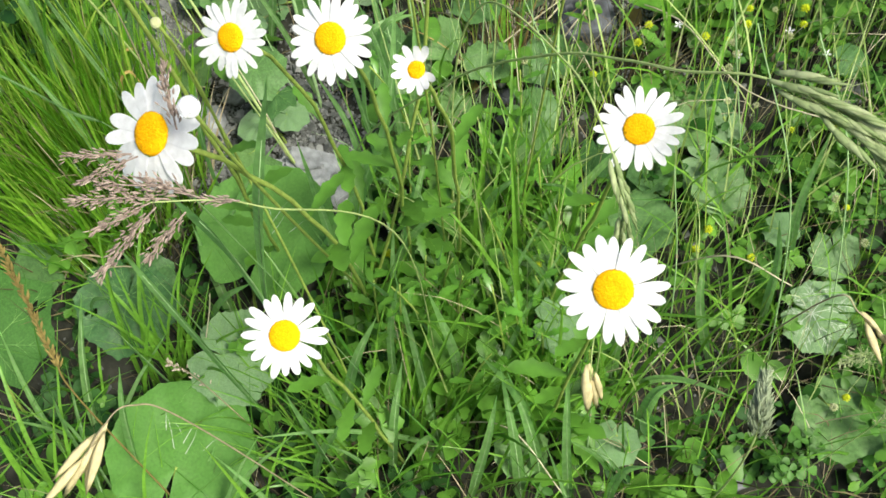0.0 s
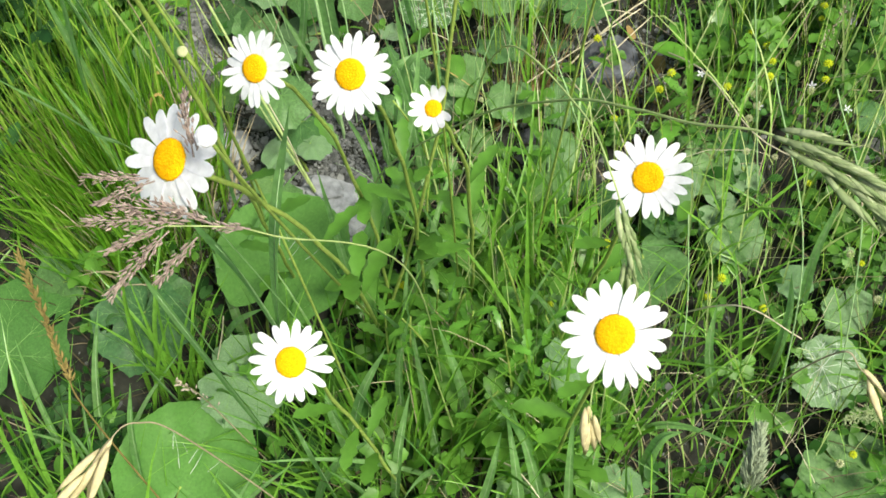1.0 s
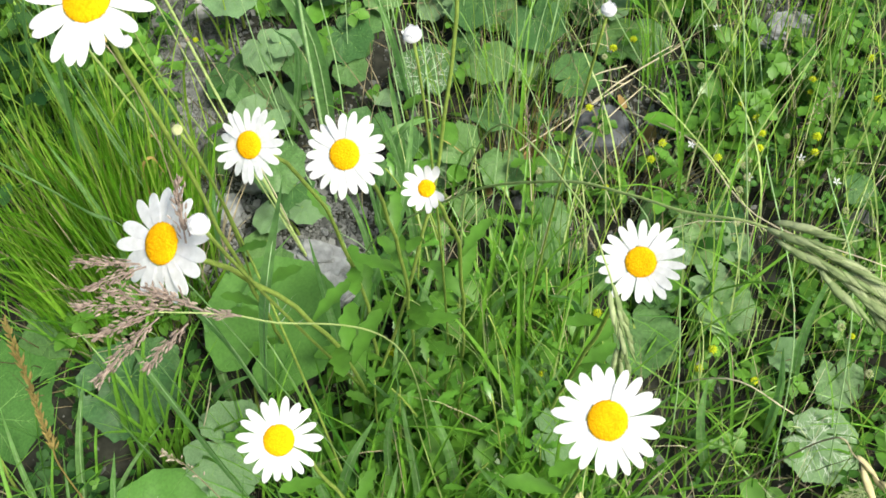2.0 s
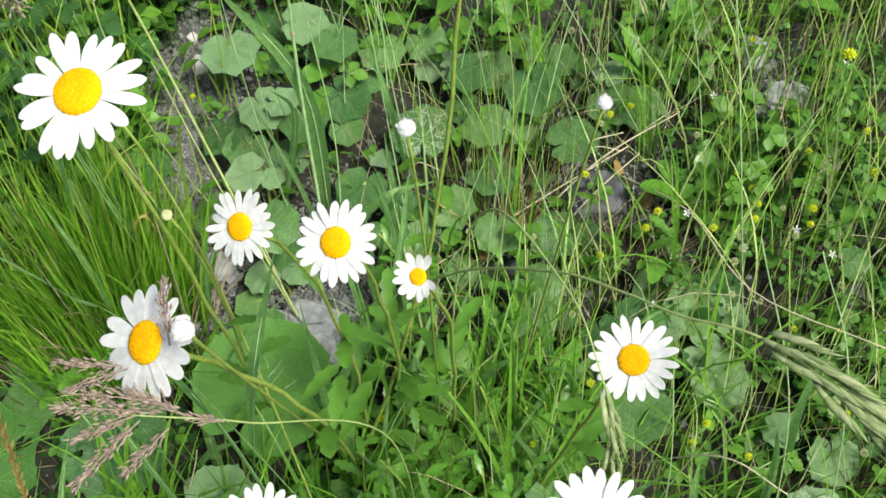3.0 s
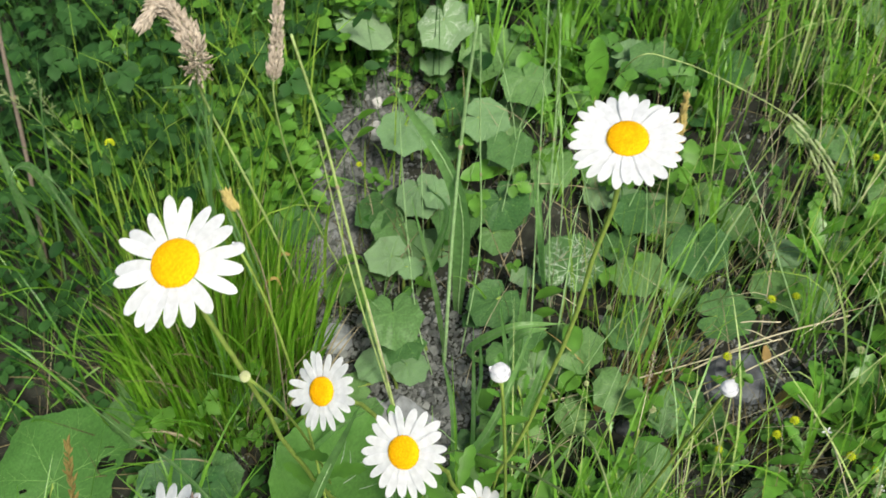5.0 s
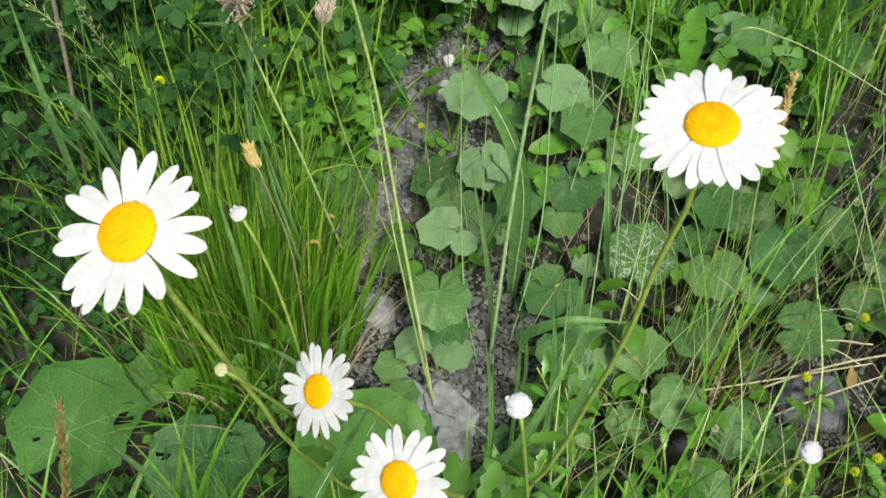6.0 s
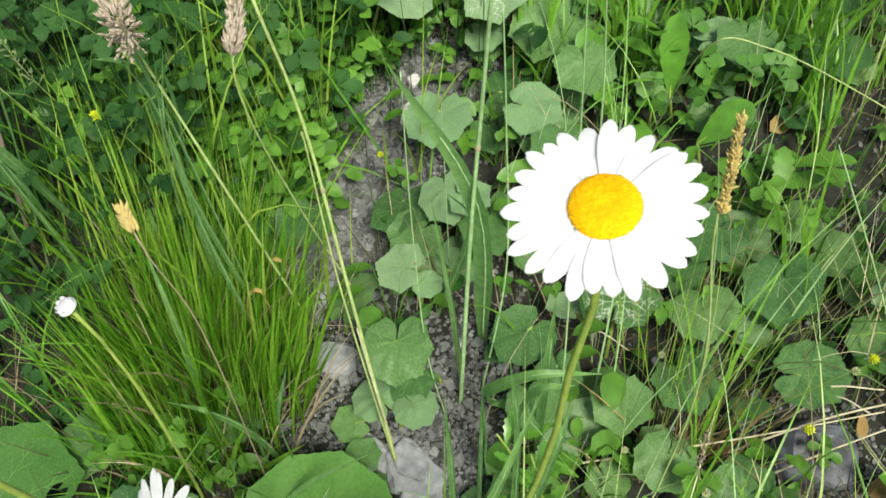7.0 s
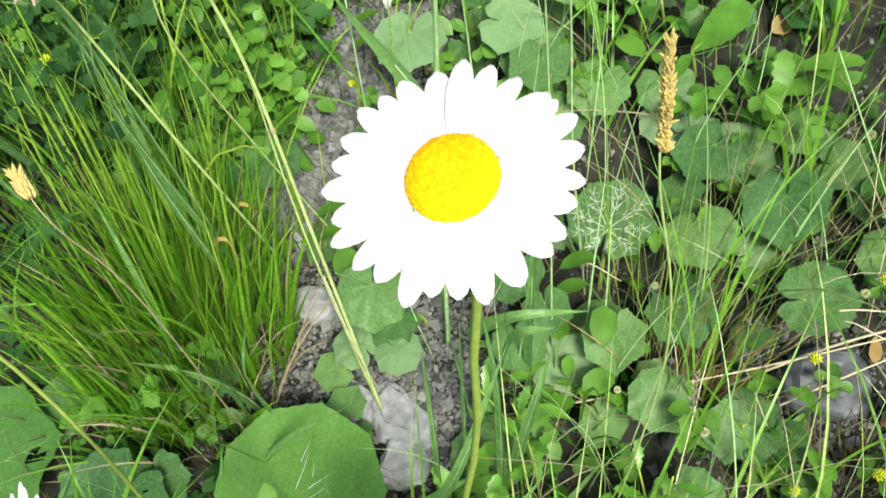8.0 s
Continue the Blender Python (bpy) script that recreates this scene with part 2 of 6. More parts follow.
# ---- daisies ----
def slab(x, y, size, mat, label, turn, lift, seed_no, sides=7, tip=8):
    """A split flake of slate: an angular outline in three broken layers with chipped rims."""
    rnd = random.Random(seed_no)
    rim = [((i + rnd.uniform(-0.3, 0.3)) * 2 * math.pi / sides, rnd.uniform(0.82, 1.1)) for i in range(sides)]
    v, f = [], []
    k = sides * 4

    def ring(scale, z, dx, dy, rough):
        for j in range(k):
            i, s = j // 4, (j % 4) / 4
            (a, r), (b, q) = rim[i], rim[(i + 1) % sides]
            px, py = r * math.cos(a) * (1 - s) + q * math.cos(b) * s, r * math.sin(a) * (1 - s) + q * math.sin(b) * s
            c = 1 + rough * noise.noise((px * 3 + seed_no, py * 3, z * 90))
            v.append(((px * scale * c + dx) * size[0] / 2, (py * scale * c + dy) * size[1] / 2, z * size[2]))

    for scale, z, dx, dy in ((1.0, -1.0, 0, 0), (1.04, 0.0, 0, 0), (1.0, 0.14, 0, 0), (0.90, 0.16, 0.07, 0.05), (0.89, 0.48, 0.07, 0.06), (0.84, 0.54, 0.07, 0.06), (0.60, 0.56, -0.10, 0.20), (0.58, 0.84, -0.10, 0.21), (0.54, 0.90, -0.10, 0.21), (0.27, 0.92, -0.08, 0.2)):
        ring(scale, z, dx, dy, 0.22)
    v.append((-0.04 * size[0], 0.1 * size[1], 0.93 * size[2]))
    for i in range(9):
        for j in range(k):
            a, b = i * k + j, i * k + (j + 1) % k
            f.append((a, b, b + k, a + k))
    f += [(9 * k + j, 9 * k + (j + 1) % k, 10 * k) for j in range(k)]
    ob = new("stone", mesh("stone", v, f, mat, False))
    ob.matrix_world = pose(x, y, ground_z(x, y) + lift, tip, 0, turn)
    return tagged(ob, label, "stone")


def petal_mesh(length, width, curl, cup, rnd=random):
    """A ray: narrow at its foot, widest past the middle, with a blunt, faintly notched tip and two shallow furrows."""
    v, f, m = [], [], 6
    outline = ((0, 0.50), (0.12, 0.66), (0.28, 0.84), (0.45, 0.97), (0.6, 1.0), (0.74, 0.92), (0.85, 0.77), (0.93, 0.57), (0.98, 0.35), (1.0, 0.15))
    lean = rnd.uniform(-0.05, 0.05)
    for i, (s, k) in enumerate(outline):
        w = width * 0.5 * k
        for j in range(m + 1):
            u = 2 * j / m - 1
            notch = 0.02 * length * abs(math.sin(u * math.pi * 1.5)) * (s > 0.95)
            v.append((s * length - notch, u * w + lean * length * s * s, curl * s * s * length + cup * abs(u) ** 1.6 * w + 0.05 * w * math.cos(u * 3 * math.pi)))
    for i in range(len(outline) - 1):
        for j in range(m):
            a = i * (m + 1) + j
            f.append((a, a + 1, a + m + 2, a + m + 1))
    return mesh("petal", v, f, PETAL)


def disc_mesh(r):
    v, f = [], []
    rings, k = 6, 20
    for i in range(rings + 1):
        a = i / rings * math.pi / 2
        for j in range(k):
            w = 2 * math.pi * j / k
            dip = 0.12 * math.exp(-((1 - i / rings) * 3.0) ** 2 * 1.0)
            v.append((r * math.cos(a) * math.cos(w), r * math.cos(a) * math.sin(w), r * (0.42 * math.sin(a) - dip)))
        if i:
            o = i * k
            f += [(o - k + j, o - k + (j + 1) % k, o + (j + 1) % k, o + j) for j in range(k)]
    for i in range(520):
        q = math.sqrt((i + 0.5) / 520)
        w = i * 2.39996
        a = math.acos(min(q, 1))
        dip = 0.12 * math.exp(-(q * 3.0) ** 2)
        p = Vector((r * q * math.cos(w), r * q * math.sin(w), r * (0.42 * math.sin(a) - dip)))
        b = r * (0.028 + 0.012 * q) * random.uniform(0.8, 1.2)
        up = Vector((math.cos(w) * q * 0.6, math.sin(w) * q * 0.6, 1)).normalized()
        e1 = up.orthogonal().normalized()
        e2 = up.cross(e1)
        o = len(v)
        v += [p + e1 * b, p + e2 * b, p - e1 * b, p - e2 * b, p + up * b * 0.5]
        f += [(o, o + 1, o + 4), (o + 1, o + 2, o + 4), (o + 2, o + 3, o + 4), (o + 3, o, o + 4)]
    return mesh("disc", v, f, DISC)


def calyx_mesh(r, mat):
    v, f, k = [], [], 14
    for i, (rr, z) in enumerate(((0.12, -0.45), (0.6, -0.36), (0.98, -0.16), (1.06, 0.02))):
        for j in range(k):
            w = 2 * math.pi * j / k
            q = rr * (1 + 0.05 * (j % 2))
            v.append((r * q * math.cos(w), r * q * math.sin(w), r * z))
        if i:
            o = i * k
            f += [(o - k + j, o - k + (j + 1) % k, o + (j + 1) % k, o + j) for j in range(k)]
    return mesh("calyx", v, f, mat)


def facing(place, normal, spin=0.0):
    q = Vector(normal).normalized().to_track_quat("Z", "Y").to_matrix().to_4x4()
    return Matrix.Translation(place) @ q @ pose(0, 0, 0, 0, 0, spin)


def toothed_leaf(v, f, root, way, normal, length, width, teeth=5, droop=0.25, lobe=0.28):
    """A spoon-shaped leaf with a round-toothed edge."""
    way, normal = Vector(way).normalized(), Vector(normal)
    side = way.cross(normal).normalized()
    up = side.cross(way).normalized()
    n, o = teeth * 4, len(v)
    for i in range(n + 1):
        s = i / n
        body = 0.16 + 0.84 * math.sin(math.pi * min(1, s ** 1.5)) ** 0.75
        w = 0.5 * width * (body * (1 + lobe * 0.75 * math.sin(2 * math.pi * (teeth * s - 0.25)) * ease(s, 0.15, 0.4)) if i < n else 0.06)
        c = Vector(root) + way * length * s + up * (0.18 * s - droop * s * s) * length
        v += [c - side * w + up * 0.22 * w, c, c + side * w + up * 0.22 * w]
        if i:
            a = o + 3 * i
            f += [(a - 3, a - 2, a + 1, a), (a - 2, a - 1, a + 2, a + 1)]


def daisy(head, normal, wide, root, petals, label, slim=0.225, via=None, seed_no=1, name="oxeye_daisy", dropped=(), leafy=6, curl=-0.05):
    rnd = random.Random(seed_no)
    foot = Vector((root[0], root[1], ground_z(*root) - 0.004))
    thing = base(name, foot, label, "flower", "oxeye daisies")
    head, nrm = Vector(head), Vector(normal).normalized()
    r = wide * 0.5
    rd = r * 0.375
    neck = head - nrm * rd * 0.4
    mid = Vector(via) if via else neck - nrm * 0.10 - Vector((0, 0, 0.03))
    pts = [p - foot for p in curve(foot, mid, neck, 14)]
    for i in range(1, 14):
        pts[i] += Vector((rnd.uniform(-1, 1), rnd.uniform(-1, 1), 0)) * 0.0012
    v, f = [], []
    tube(v, f, pts, 0.0015, 0.0011, 7)
    part("stem", mesh("stem", v, f, STEM), thing)
    at = Matrix.Translation(-foot) @ facing(head, nrm, rnd.uniform(0, 360))
    part("disc", disc_mesh(rd), thing, at)
    part("calyx", calyx_mesh(rd * 0.95, STEM), thing, at)
    shapes = [petal_mesh(r * 0.74, r * slim, curl + c, 0.04, rnd) for c in (-0.08, -0.03, 0.0, 0.03, 0.06, 0.1)]
    for i in range(petals):
        if i in dropped:
            continue
        a = 360 * (i + rnd.uniform(-0.16, 0.16)) / petals
        m = at @ pose(0, 0, 0, 0, 0, a) @ pose(rd * 0.8, 0, -rd * 0.05 + (i % 2) * 0.0004, rnd.uniform(-4, 4), rnd.uniform(-6, 4), 0)
        k = rnd.uniform(0.9, 1.06)
        part("petal", shapes[rnd.randrange(6)], thing, m @ Matrix.Diagonal((k, rnd.uniform(0.88, 1.1), 1, 1)))
    for i in range(leafy):
        s = 0.08 + 0.62 * i / max(leafy, 1)
        p = pts[int(s * 14)]
        v, f = [], []
        w = rnd.uniform(0, 6.28)
        size = 0.05 * (1 - 0.7 * s) * rnd.uniform(0.8, 1.2)
        toothed_leaf(v, f, (0, 0, 0), (math.cos(w), math.sin(w), rnd.uniform(0.2, 0.8)), (0, 0, 1), size, size * 0.3, 4)
        part("leaf", mesh("leaf", v, f, HERB), thing, Matrix.Translation(p))
    return thing


def bud(head, normal, wide, root, label, ring=14, seed_no=1, skin=None):
    """A daisy head that is closed or has shed: a pale knob in its calyx."""
    rnd = random.Random(seed_no)
    foot = Vector((root[0], root[1], ground_z(*root) - 0.004))
    thing = base("daisy_bud", foot, label, "flower bud", "daisy buds")
    head, nrm = Vector(head), Vector(normal).normalized()
    r = wide * 0.5
    neck = head - nrm * r * 0.5
    v, f = [], []
    tube(v, f, [p - foot for p in curve(foot, neck - nrm * 0.08 - Vector((0, 0, 0.03)), neck, 12)], 0.0010, 0.0007, 6)
    part("stem", mesh("stem", v, f, STEM), thing)
    at = Matrix.Translation(-foot) @ facing(head, nrm)
    part("calyx", calyx_mesh(r * 0.85, STEM), thing, at)
    one = petal_mesh(r * 0.8, r * 0.5, 0.25, 0.3)
    for i in range(ring):
        a = 360 * i / ring + rnd.uniform(-8, 8)
        part("petal", one, thing, at @ pose(0, 0, 0, 0, 0, a) @ pose(r * 0.66, 0, 0, 0, rnd.uniform(-85, -45), 0))
    knob = disc_mesh(r * 1.0)
    knob.materials[0] = skin or PETAL
    part("knob", knob, thing, at @ Matrix.Translation((0, 0, r * 0.1)) @ Matrix.Diagonal((1, 1, 1.7, 1)))
    return thing


# ---- coltsfoot leaves ----
def coltsfoot_meshes(seed_no, mat, silky=False, holes=False, even=False):
    """Blade and veins of a round, angular-toothed leaf of unit width; its stalk joins at the origin, its tip points to +x."""
    rnd = random.Random(seed_no)
    lobes, gap = rnd.choice((7, 9, 9)) if not even else 11, 0.10
    k, rings = lobes * 8, 7
    ph = [rnd.uniform(-0.035, 0.035) * (0.5 if even else 1) for _ in range(lobes + 1)]
    off, reach = rnd.uniform(0, 40), rnd.uniform(0.18, 0.30)
    fall, trough = rnd.uniform(-0.05, 0.22), rnd.uniform(-0.05, 0.22)

    def edge(a):
        u = (a + math.pi - gap) / (2 * math.pi - 2 * gap) * lobes
        c = (u % 1) - 0.5
        i = int(u) % lobes
        side = ph[i] * (1 - abs(c)) + ph[min(i + (1 if c > 0 else -1), lobes)] * abs(c)
        flat = math.cos(math.pi / lobes) / math.cos((0.5 - abs(c)) * 2 * math.pi / lobes)
        tooth = (0.012 if even else 0.036) * (1 - abs(((u * 4) % 1) - 0.5) * 2) * (0.6 + 0.8 * noise.noise((u * 1.3, off, 0.5)) ** 2) + (0.0 if even else 0.034) * (abs(c) * 2) ** 1.5
        near = abs(abs(a) - math.pi)
        notch = 0.42 + 0.58 * min(1, (near / 0.50) ** 0.6)
        return 0.50 * (flat + side - tooth) * notch * (1 + reach * math.cos(a))

    def lift(x, y):
        rr = math.hypot(x, y)
        u = (math.atan2(y, x) + math.pi - gap) / (2 * math.pi - 2 * gap) * lobes
        crease = abs((u % 1) - 0.5) * 2
        return (0.02 if even else 0.08) * crease * rr * rr + (0.025 if even else 0.09) * noise.noise((x * 1.7 + off, y * 1.7, off)) + 0.022 * noise.noise((x * 8 + off, y * 8, off)) + trough * y * y - fall * rr * rr

    v, f = [(0.0, 0.0, 0.0)], []
    for i in range(1, rings + 1):
        s = (i / rings) ** 0.85
        for j in range(k + 1):
            a = -math.pi + gap + (2 * math.pi - 2 * gap) * j / k
            r = edge(a) * s
            x, y = r * math.cos(a), r * math.sin(a)
            v.append((x, y, lift(x, y)))
    for j in range(k):
        f.append((0, 1 + j, 2 + j))
    for i in range(1, rings):
        o = 1 + (i - 1) * (k + 1)
        for j in range(k):
            if holes and (i, j) in ((4, k // 3), (4, k // 3 + 1), (5, k // 3), (3, k - 9)):
                continue
            f.append((o + j, o + k + 1 + j, o + k + 2 + j, o + j + 1))
    blade = mesh("blade", v, f, mat)
    v, f = [], []

    def line(a0, r0, a1, r1, w):
        pts = []
        for i in range(7):
            s = i / 6
            a, r = a0 + (a1 - a0) * s, r0 + (r1 - r0) * s
            x, y = r * math.cos(a), r * math.sin(a)
            pts.append(Vector((x, y, lift(x, y) + 0.006)))
        ribbon(v, f, pts, w, (0, 0, 1), -0.1, 1.5, 1.0)

    if even:
        for a, r0, r1, turn in ((0.45, 0.12, 0.38, 0.10), (0.05, 0.16, 0.34, -0.15), (-0.30, 0.10, 0.30, 0.12), (-0.75, 0.2, 0.34, 0.10), (0.62, 0.26, 0.40, -0.10), (0.20, 0.22, 0.30, 0.2)):
            line(a, r0, a + turn, r1, 0.005)
    for i in range(0 if even else lobes):
        a = -math.pi + gap + (2 * math.pi - 2 * gap) * (i + 0.5) / lobes
        e = edge(a)
        line(a, 0.0, a + rnd.uniform(-0.06, 0.06), e * 0.93, 0.010 if silky else 0.007)
        for s, g in ((0.35, 0.22), (0.55, 0.16), (0.72, 0.1)):
            for sg in (-1, 1):
                line(a, e * s, a + sg * g * 1.3, e * min(0.95, s + 0.24), 0.004 if not silky else 0.010)
                if silky:
                    line(a + sg * g * 0.5, e * s, a + sg * rnd.uniform(0.1, 0.5), e * rnd.uniform(0.4, 0.9), 0.009)
    return blade, mesh("veins", v, f, SILK if silky or even else VEIN)


LEAF_SHAPES = {}


def coltsfoot(x, y, z, wide, tip=0.0, normal=(0, -0.3, 1), shape=0, grey=False, silky=False, holes=False, label="", long=1.0, even=False):
    """A leaf of its own from the ground: blade centred on (x, y, z), tip: the compass way (degrees) in which it points."""
    key = (shape % 14, grey, silky, holes, even)
    if key not in LEAF_SHAPES:
        LEAF_SHAPES[key] = coltsfoot_meshes(shape % 14 + 3, DULL if holes and shape == 0 else GREYLEAF if grey else SMOOTH if even else COLTSFOOT, silky, holes, even)
    blade, veins = LEAF_SHAPES[key]
    nrm = Vector(normal).normalized()
    way = Vector((math.cos(radians(tip)), math.sin(radians(tip)), 0))
    way = (way - nrm * way.dot(nrm)).normalized()
    rot = Matrix((way, nrm.cross(way), nrm)).transposed().to_4x4()
    c = Vector((x, y, z))
    root = c - way * wide * 0.30
    foot = Vector((root.x - way.x * wide * 0.25, root.y - way.y * wide * 0.25 + 0.01, 0))
    foot.z = ground_z(foot.x, foot.y) - 0.003
    thing = base("coltsfoot_leaf", foot, label or ("dull grey-green coltsfoot leaf, felted" if grey else "green coltsfoot leaf with toothed edge on bank"), "leaf", "coltsfoot leaves")
    m = Matrix.Translation(c - way * wide * 0.2 - foot) @ rot @ Matrix.Diagonal((wide * long, wide, wide, 1))
    b = part("blade", blade, thing, m)
    part("vein_net", veins, b, label="pale cobwebbed veins" if silky or even else "pale veins")
    v, f = [], []
    end = c - way * wide * 0.2 - foot
    tube(v, f, curve((0, 0, 0), Vector((0, 0, end.z * 0.7)), end, 7), 0.0017, 0.0012, 5)
    part("stalk", mesh("stalk", v, f, STEM), thing)
    return thing


# ---- grasses and small plants ----
def flow(points, n):
    """A smooth line through the points given."""
    p = [Vector(q) for q in points]
    p = [p[0] * 2 - p[1]] + p + [p[-1] * 2 - p[-2]]
    out = []
    for i in range(1, len(p) - 2):
        for k in range(n):
            s = k / n
            out.append(0.5 * ((2 * p[i]) + (p[i + 1] - p[i - 1]) * s + (2 * p[i - 1] - 5 * p[i] + 4 * p[i + 1] - p[i + 2]) * s * s + (3 * p[i] - p[i - 1] - 3 * p[i + 1] + p[i + 2]) * s ** 3))
    out.append(p[-2])
    return out


def rooted(points):
    """The points with their first one set on the ground."""
    q = Vector(points[0])
    return [Vector((q.x, q.y, ground_z(q.x, q.y) - 0.003))] + [Vector(p) for p in points[1:]]


def wide_blade(points, width, mat=None, label="broad arching green grass shoot"):
    pts = rooted(points) if points[0][2] - ground_z(points[0][0], points[0][1]) < 0.06 else [Vector(p) for p in points]
    foot = pts[0].copy()
    if foot.z - ground_z(foot.x, foot.y) > 0.02:
        foot = Vector((foot.x + 0.02, foot.y + 0.04, 0))
        foot.z = ground_z(foot.x, foot.y) - 0.003
        pts = [foot] + pts
    line = flow([p - foot for p in pts], 6)
    v, f = [], []
    ribbon(v, f, line, width, (-0.25 + random.gauss(0, 0.25), -0.7 + random.gauss(0, 0.2), 0.7), random.uniform(0.1, 0.4), 2.6, 0.45)
    thing = base("grass_shoot", foot, label, "grass", "broad grass shoots")
    part("blade", mesh("blade", v, f, mat or WIDE), thing)
    v, f = [], []
    tube(v, f, line[:-3], width * 0.07, width * 0.03, 4)
    part("midrib", mesh("midrib", v, f, mat or STALK), thing, label="" if mat else "paler midrib")
    return thing


def culm(points, width, mat=None, label="pale green bare grass stalk"):
    pts = rooted(points)
    foot = pts[0].copy()
    thing = base("grass_stalk", foot, label, "grass", "grass stalks")
    line = flow([p - foot for p in pts], 8)
    v, f = [], []
    tube(v, f, line, width * 0.5, width * 0.35, 6)
    part("stalk", mesh("stalk", v, f, mat or STALK), thing)
    k = line[len(line) * 5 // 9]
    d = (line[len(line) * 5 // 9 + 1] - k).normalized()
    v, f = [], []
    tube(v, f, [k - d * 0.0016, k, k + d * 0.0016], width * 0.62, width * 0.55, 6)
    part("node", mesh("node", v, f, STRAW), thing)
    return thing


def straw(points, width):
    pts = [Vector(p) for p in points]
    low = min(pts, key=lambda p: p.z - ground_z(p.x, p.y))
    low.z = ground_z(low.x, low.y) + width * 0.3
    foot = low.copy()
    v, f = [], []
    tube(v, f, flow([p - foot for p in pts], 6), width * 0.5, width * 0.3, 5)
    ob = new("dry_straw", mesh("dry_straw", v, f, PALE_STRAW))
    ob.location = foot
    return tagged(ob, "dry tan straw lying in the grass", "straw", "dry straws")


def panicle(points, width, head, mat, label, husk, spread, stalk=None, curl=0.0, name="seeding_grass", seed_no=1, rows=1, chain=False):
    """A flowering grass: stalk through points; head: from which share of its line the husks sit; husk: length, width, number."""
    rnd = random.Random(seed_no)
    pts = rooted(points)
    foot = pts[0].copy()
    thing = base(name, foot, label, "grass", "seeding grasses")
    line = flow([p - foot for p in pts], 10)
    v, f = [], []
    tube(v, f, line, width * 0.5, width * 0.2, 6)
    part("stalk", mesh("stalk", v, f, stalk or CULM), thing)
    n, (length, wide, number) = len(line) - 1, husk
    for i in range(number):
        s = head + (1 - head) * (i + rnd.random() * 0.6) / number
        j = min(int(s * n), n - 1)
        p, d = line[j].lerp(line[j + 1], min(1.0, s * n - j)), (line[j + 1] - line[j]).normalized()
        w = i * 2.4 + rnd.uniform(-0.4, 0.4)
        a = d.orthogonal().normalized()
        b = d.cross(a)
        out = a * math.cos(w) + b * math.sin(w)
        reach = spread * (1 - 0.75 * (s - head) / (1 - head)) * rnd.uniform(0.5, 1.1)
        q = p + out * reach + d * reach * 0.8 + Vector((0, 0, -curl * reach))
        v, f = [], []
        if reach > 0.004:
            tube(v, f, [p, p + (q - p) * 0.5 + Vector((0, 0, 0.1 * reach)), q], 0.0003, 0.0002, 4)
        if chain:
            way = (d + out * 0.11 + Vector((rnd.gauss(0, 0.05), rnd.gauss(0, 0.05), -curl * rnd.random()))).normalized()
            flat = way.orthogonal().normalized()
            for r in range(rows):
                sg, k = 1 if r % 2 else -1, 1 - 0.45 * abs(2 * r / (rows - 1) - 0.7)
                at = q + way * length * (0.02 + 0.62 * r / rows) + flat * sg * wide * 0.21 * k
                seed(v, f, at, way + flat * sg * 0.12, length * 0.46, wide * 0.56 * k)
                tube(v, f, [at + way * length * 0.36, at + (way + flat * sg * 0.2) * length * 0.62], 0.00018, 0.00006, 3)
        for r in range(0 if chain else rows):
            way = (q - p).normalized() * 0.5 + d + Vector((rnd.gauss(0, 0.22), rnd.gauss(0, 0.22), rnd.gauss(0, 0.22) - curl))
            at = p + (q - p) * (0.25 + 0.75 * (r + 1) / rows) + Vector((rnd.gauss(0, 1), rnd.gauss(0, 1), rnd.gauss(0, 1))) * wide * 0.35 * (rows > 4)
            k = rnd.uniform(0.75, 1.15)
            seed(v, f, at, way, length * k, wide * k)
        part("spikelet", mesh("spikelet", v, f, mat), thing)
    return thing


def branched(points, width, branches, mat, label, seed_no=1):
    """A panicle whose branches are soft dense spikes: each runs from its joint to its tip."""
    rnd = random.Random(seed_no)
    pts = rooted(points)
    foot = pts[0].copy()
    thing = base("seeding_grass", foot, label, "grass", "seeding grasses")
    v, f = [], []
    tube(v, f, flow([p - foot for p in pts], 10), width * 0.5, width * 0.25, 6)
    part("stalk", mesh("stalk", v, f, CULM), thing)
    for p, q, thick in branches:
        p, q = Vector(p) - foot, Vector(q) - foot
        d = q - p
        line = curve(p, p + d * 0.5 + Vector((0, 0, 0.05 * d.length)), q, 8)
        v, f = [], []
        tube(v, f, line, 0.0004, 0.0002, 4)
        n = int(d.length / 0.00032)
        for i in range(n):
            s = 0.12 + 0.88 * (i + rnd.random()) / n
            at = line[min(int(s * 8), 7)].lerp(line[min(int(s * 8), 7) + 1], s * 8 - int(s * 8) if s < 1 else 1)
            out = Vector((rnd.gauss(0, 1), rnd.gauss(0, 1), rnd.gauss(0, 1))) * thick * 0.36 * (1.15 - 0.8 * abs(s - 0.45))
            seed(v, f, at + out, d.normalized() + out * 180 + Vector((rnd.gauss(0, 0.2), rnd.gauss(0, 0.2), rnd.gauss(0, 0.2))), rnd.uniform(0.0024, 0.0036), rnd.uniform(0.0007, 0.0011), 4)
        part("spikelet", mesh("spikelet", v, f, mat), thing)
    return thing


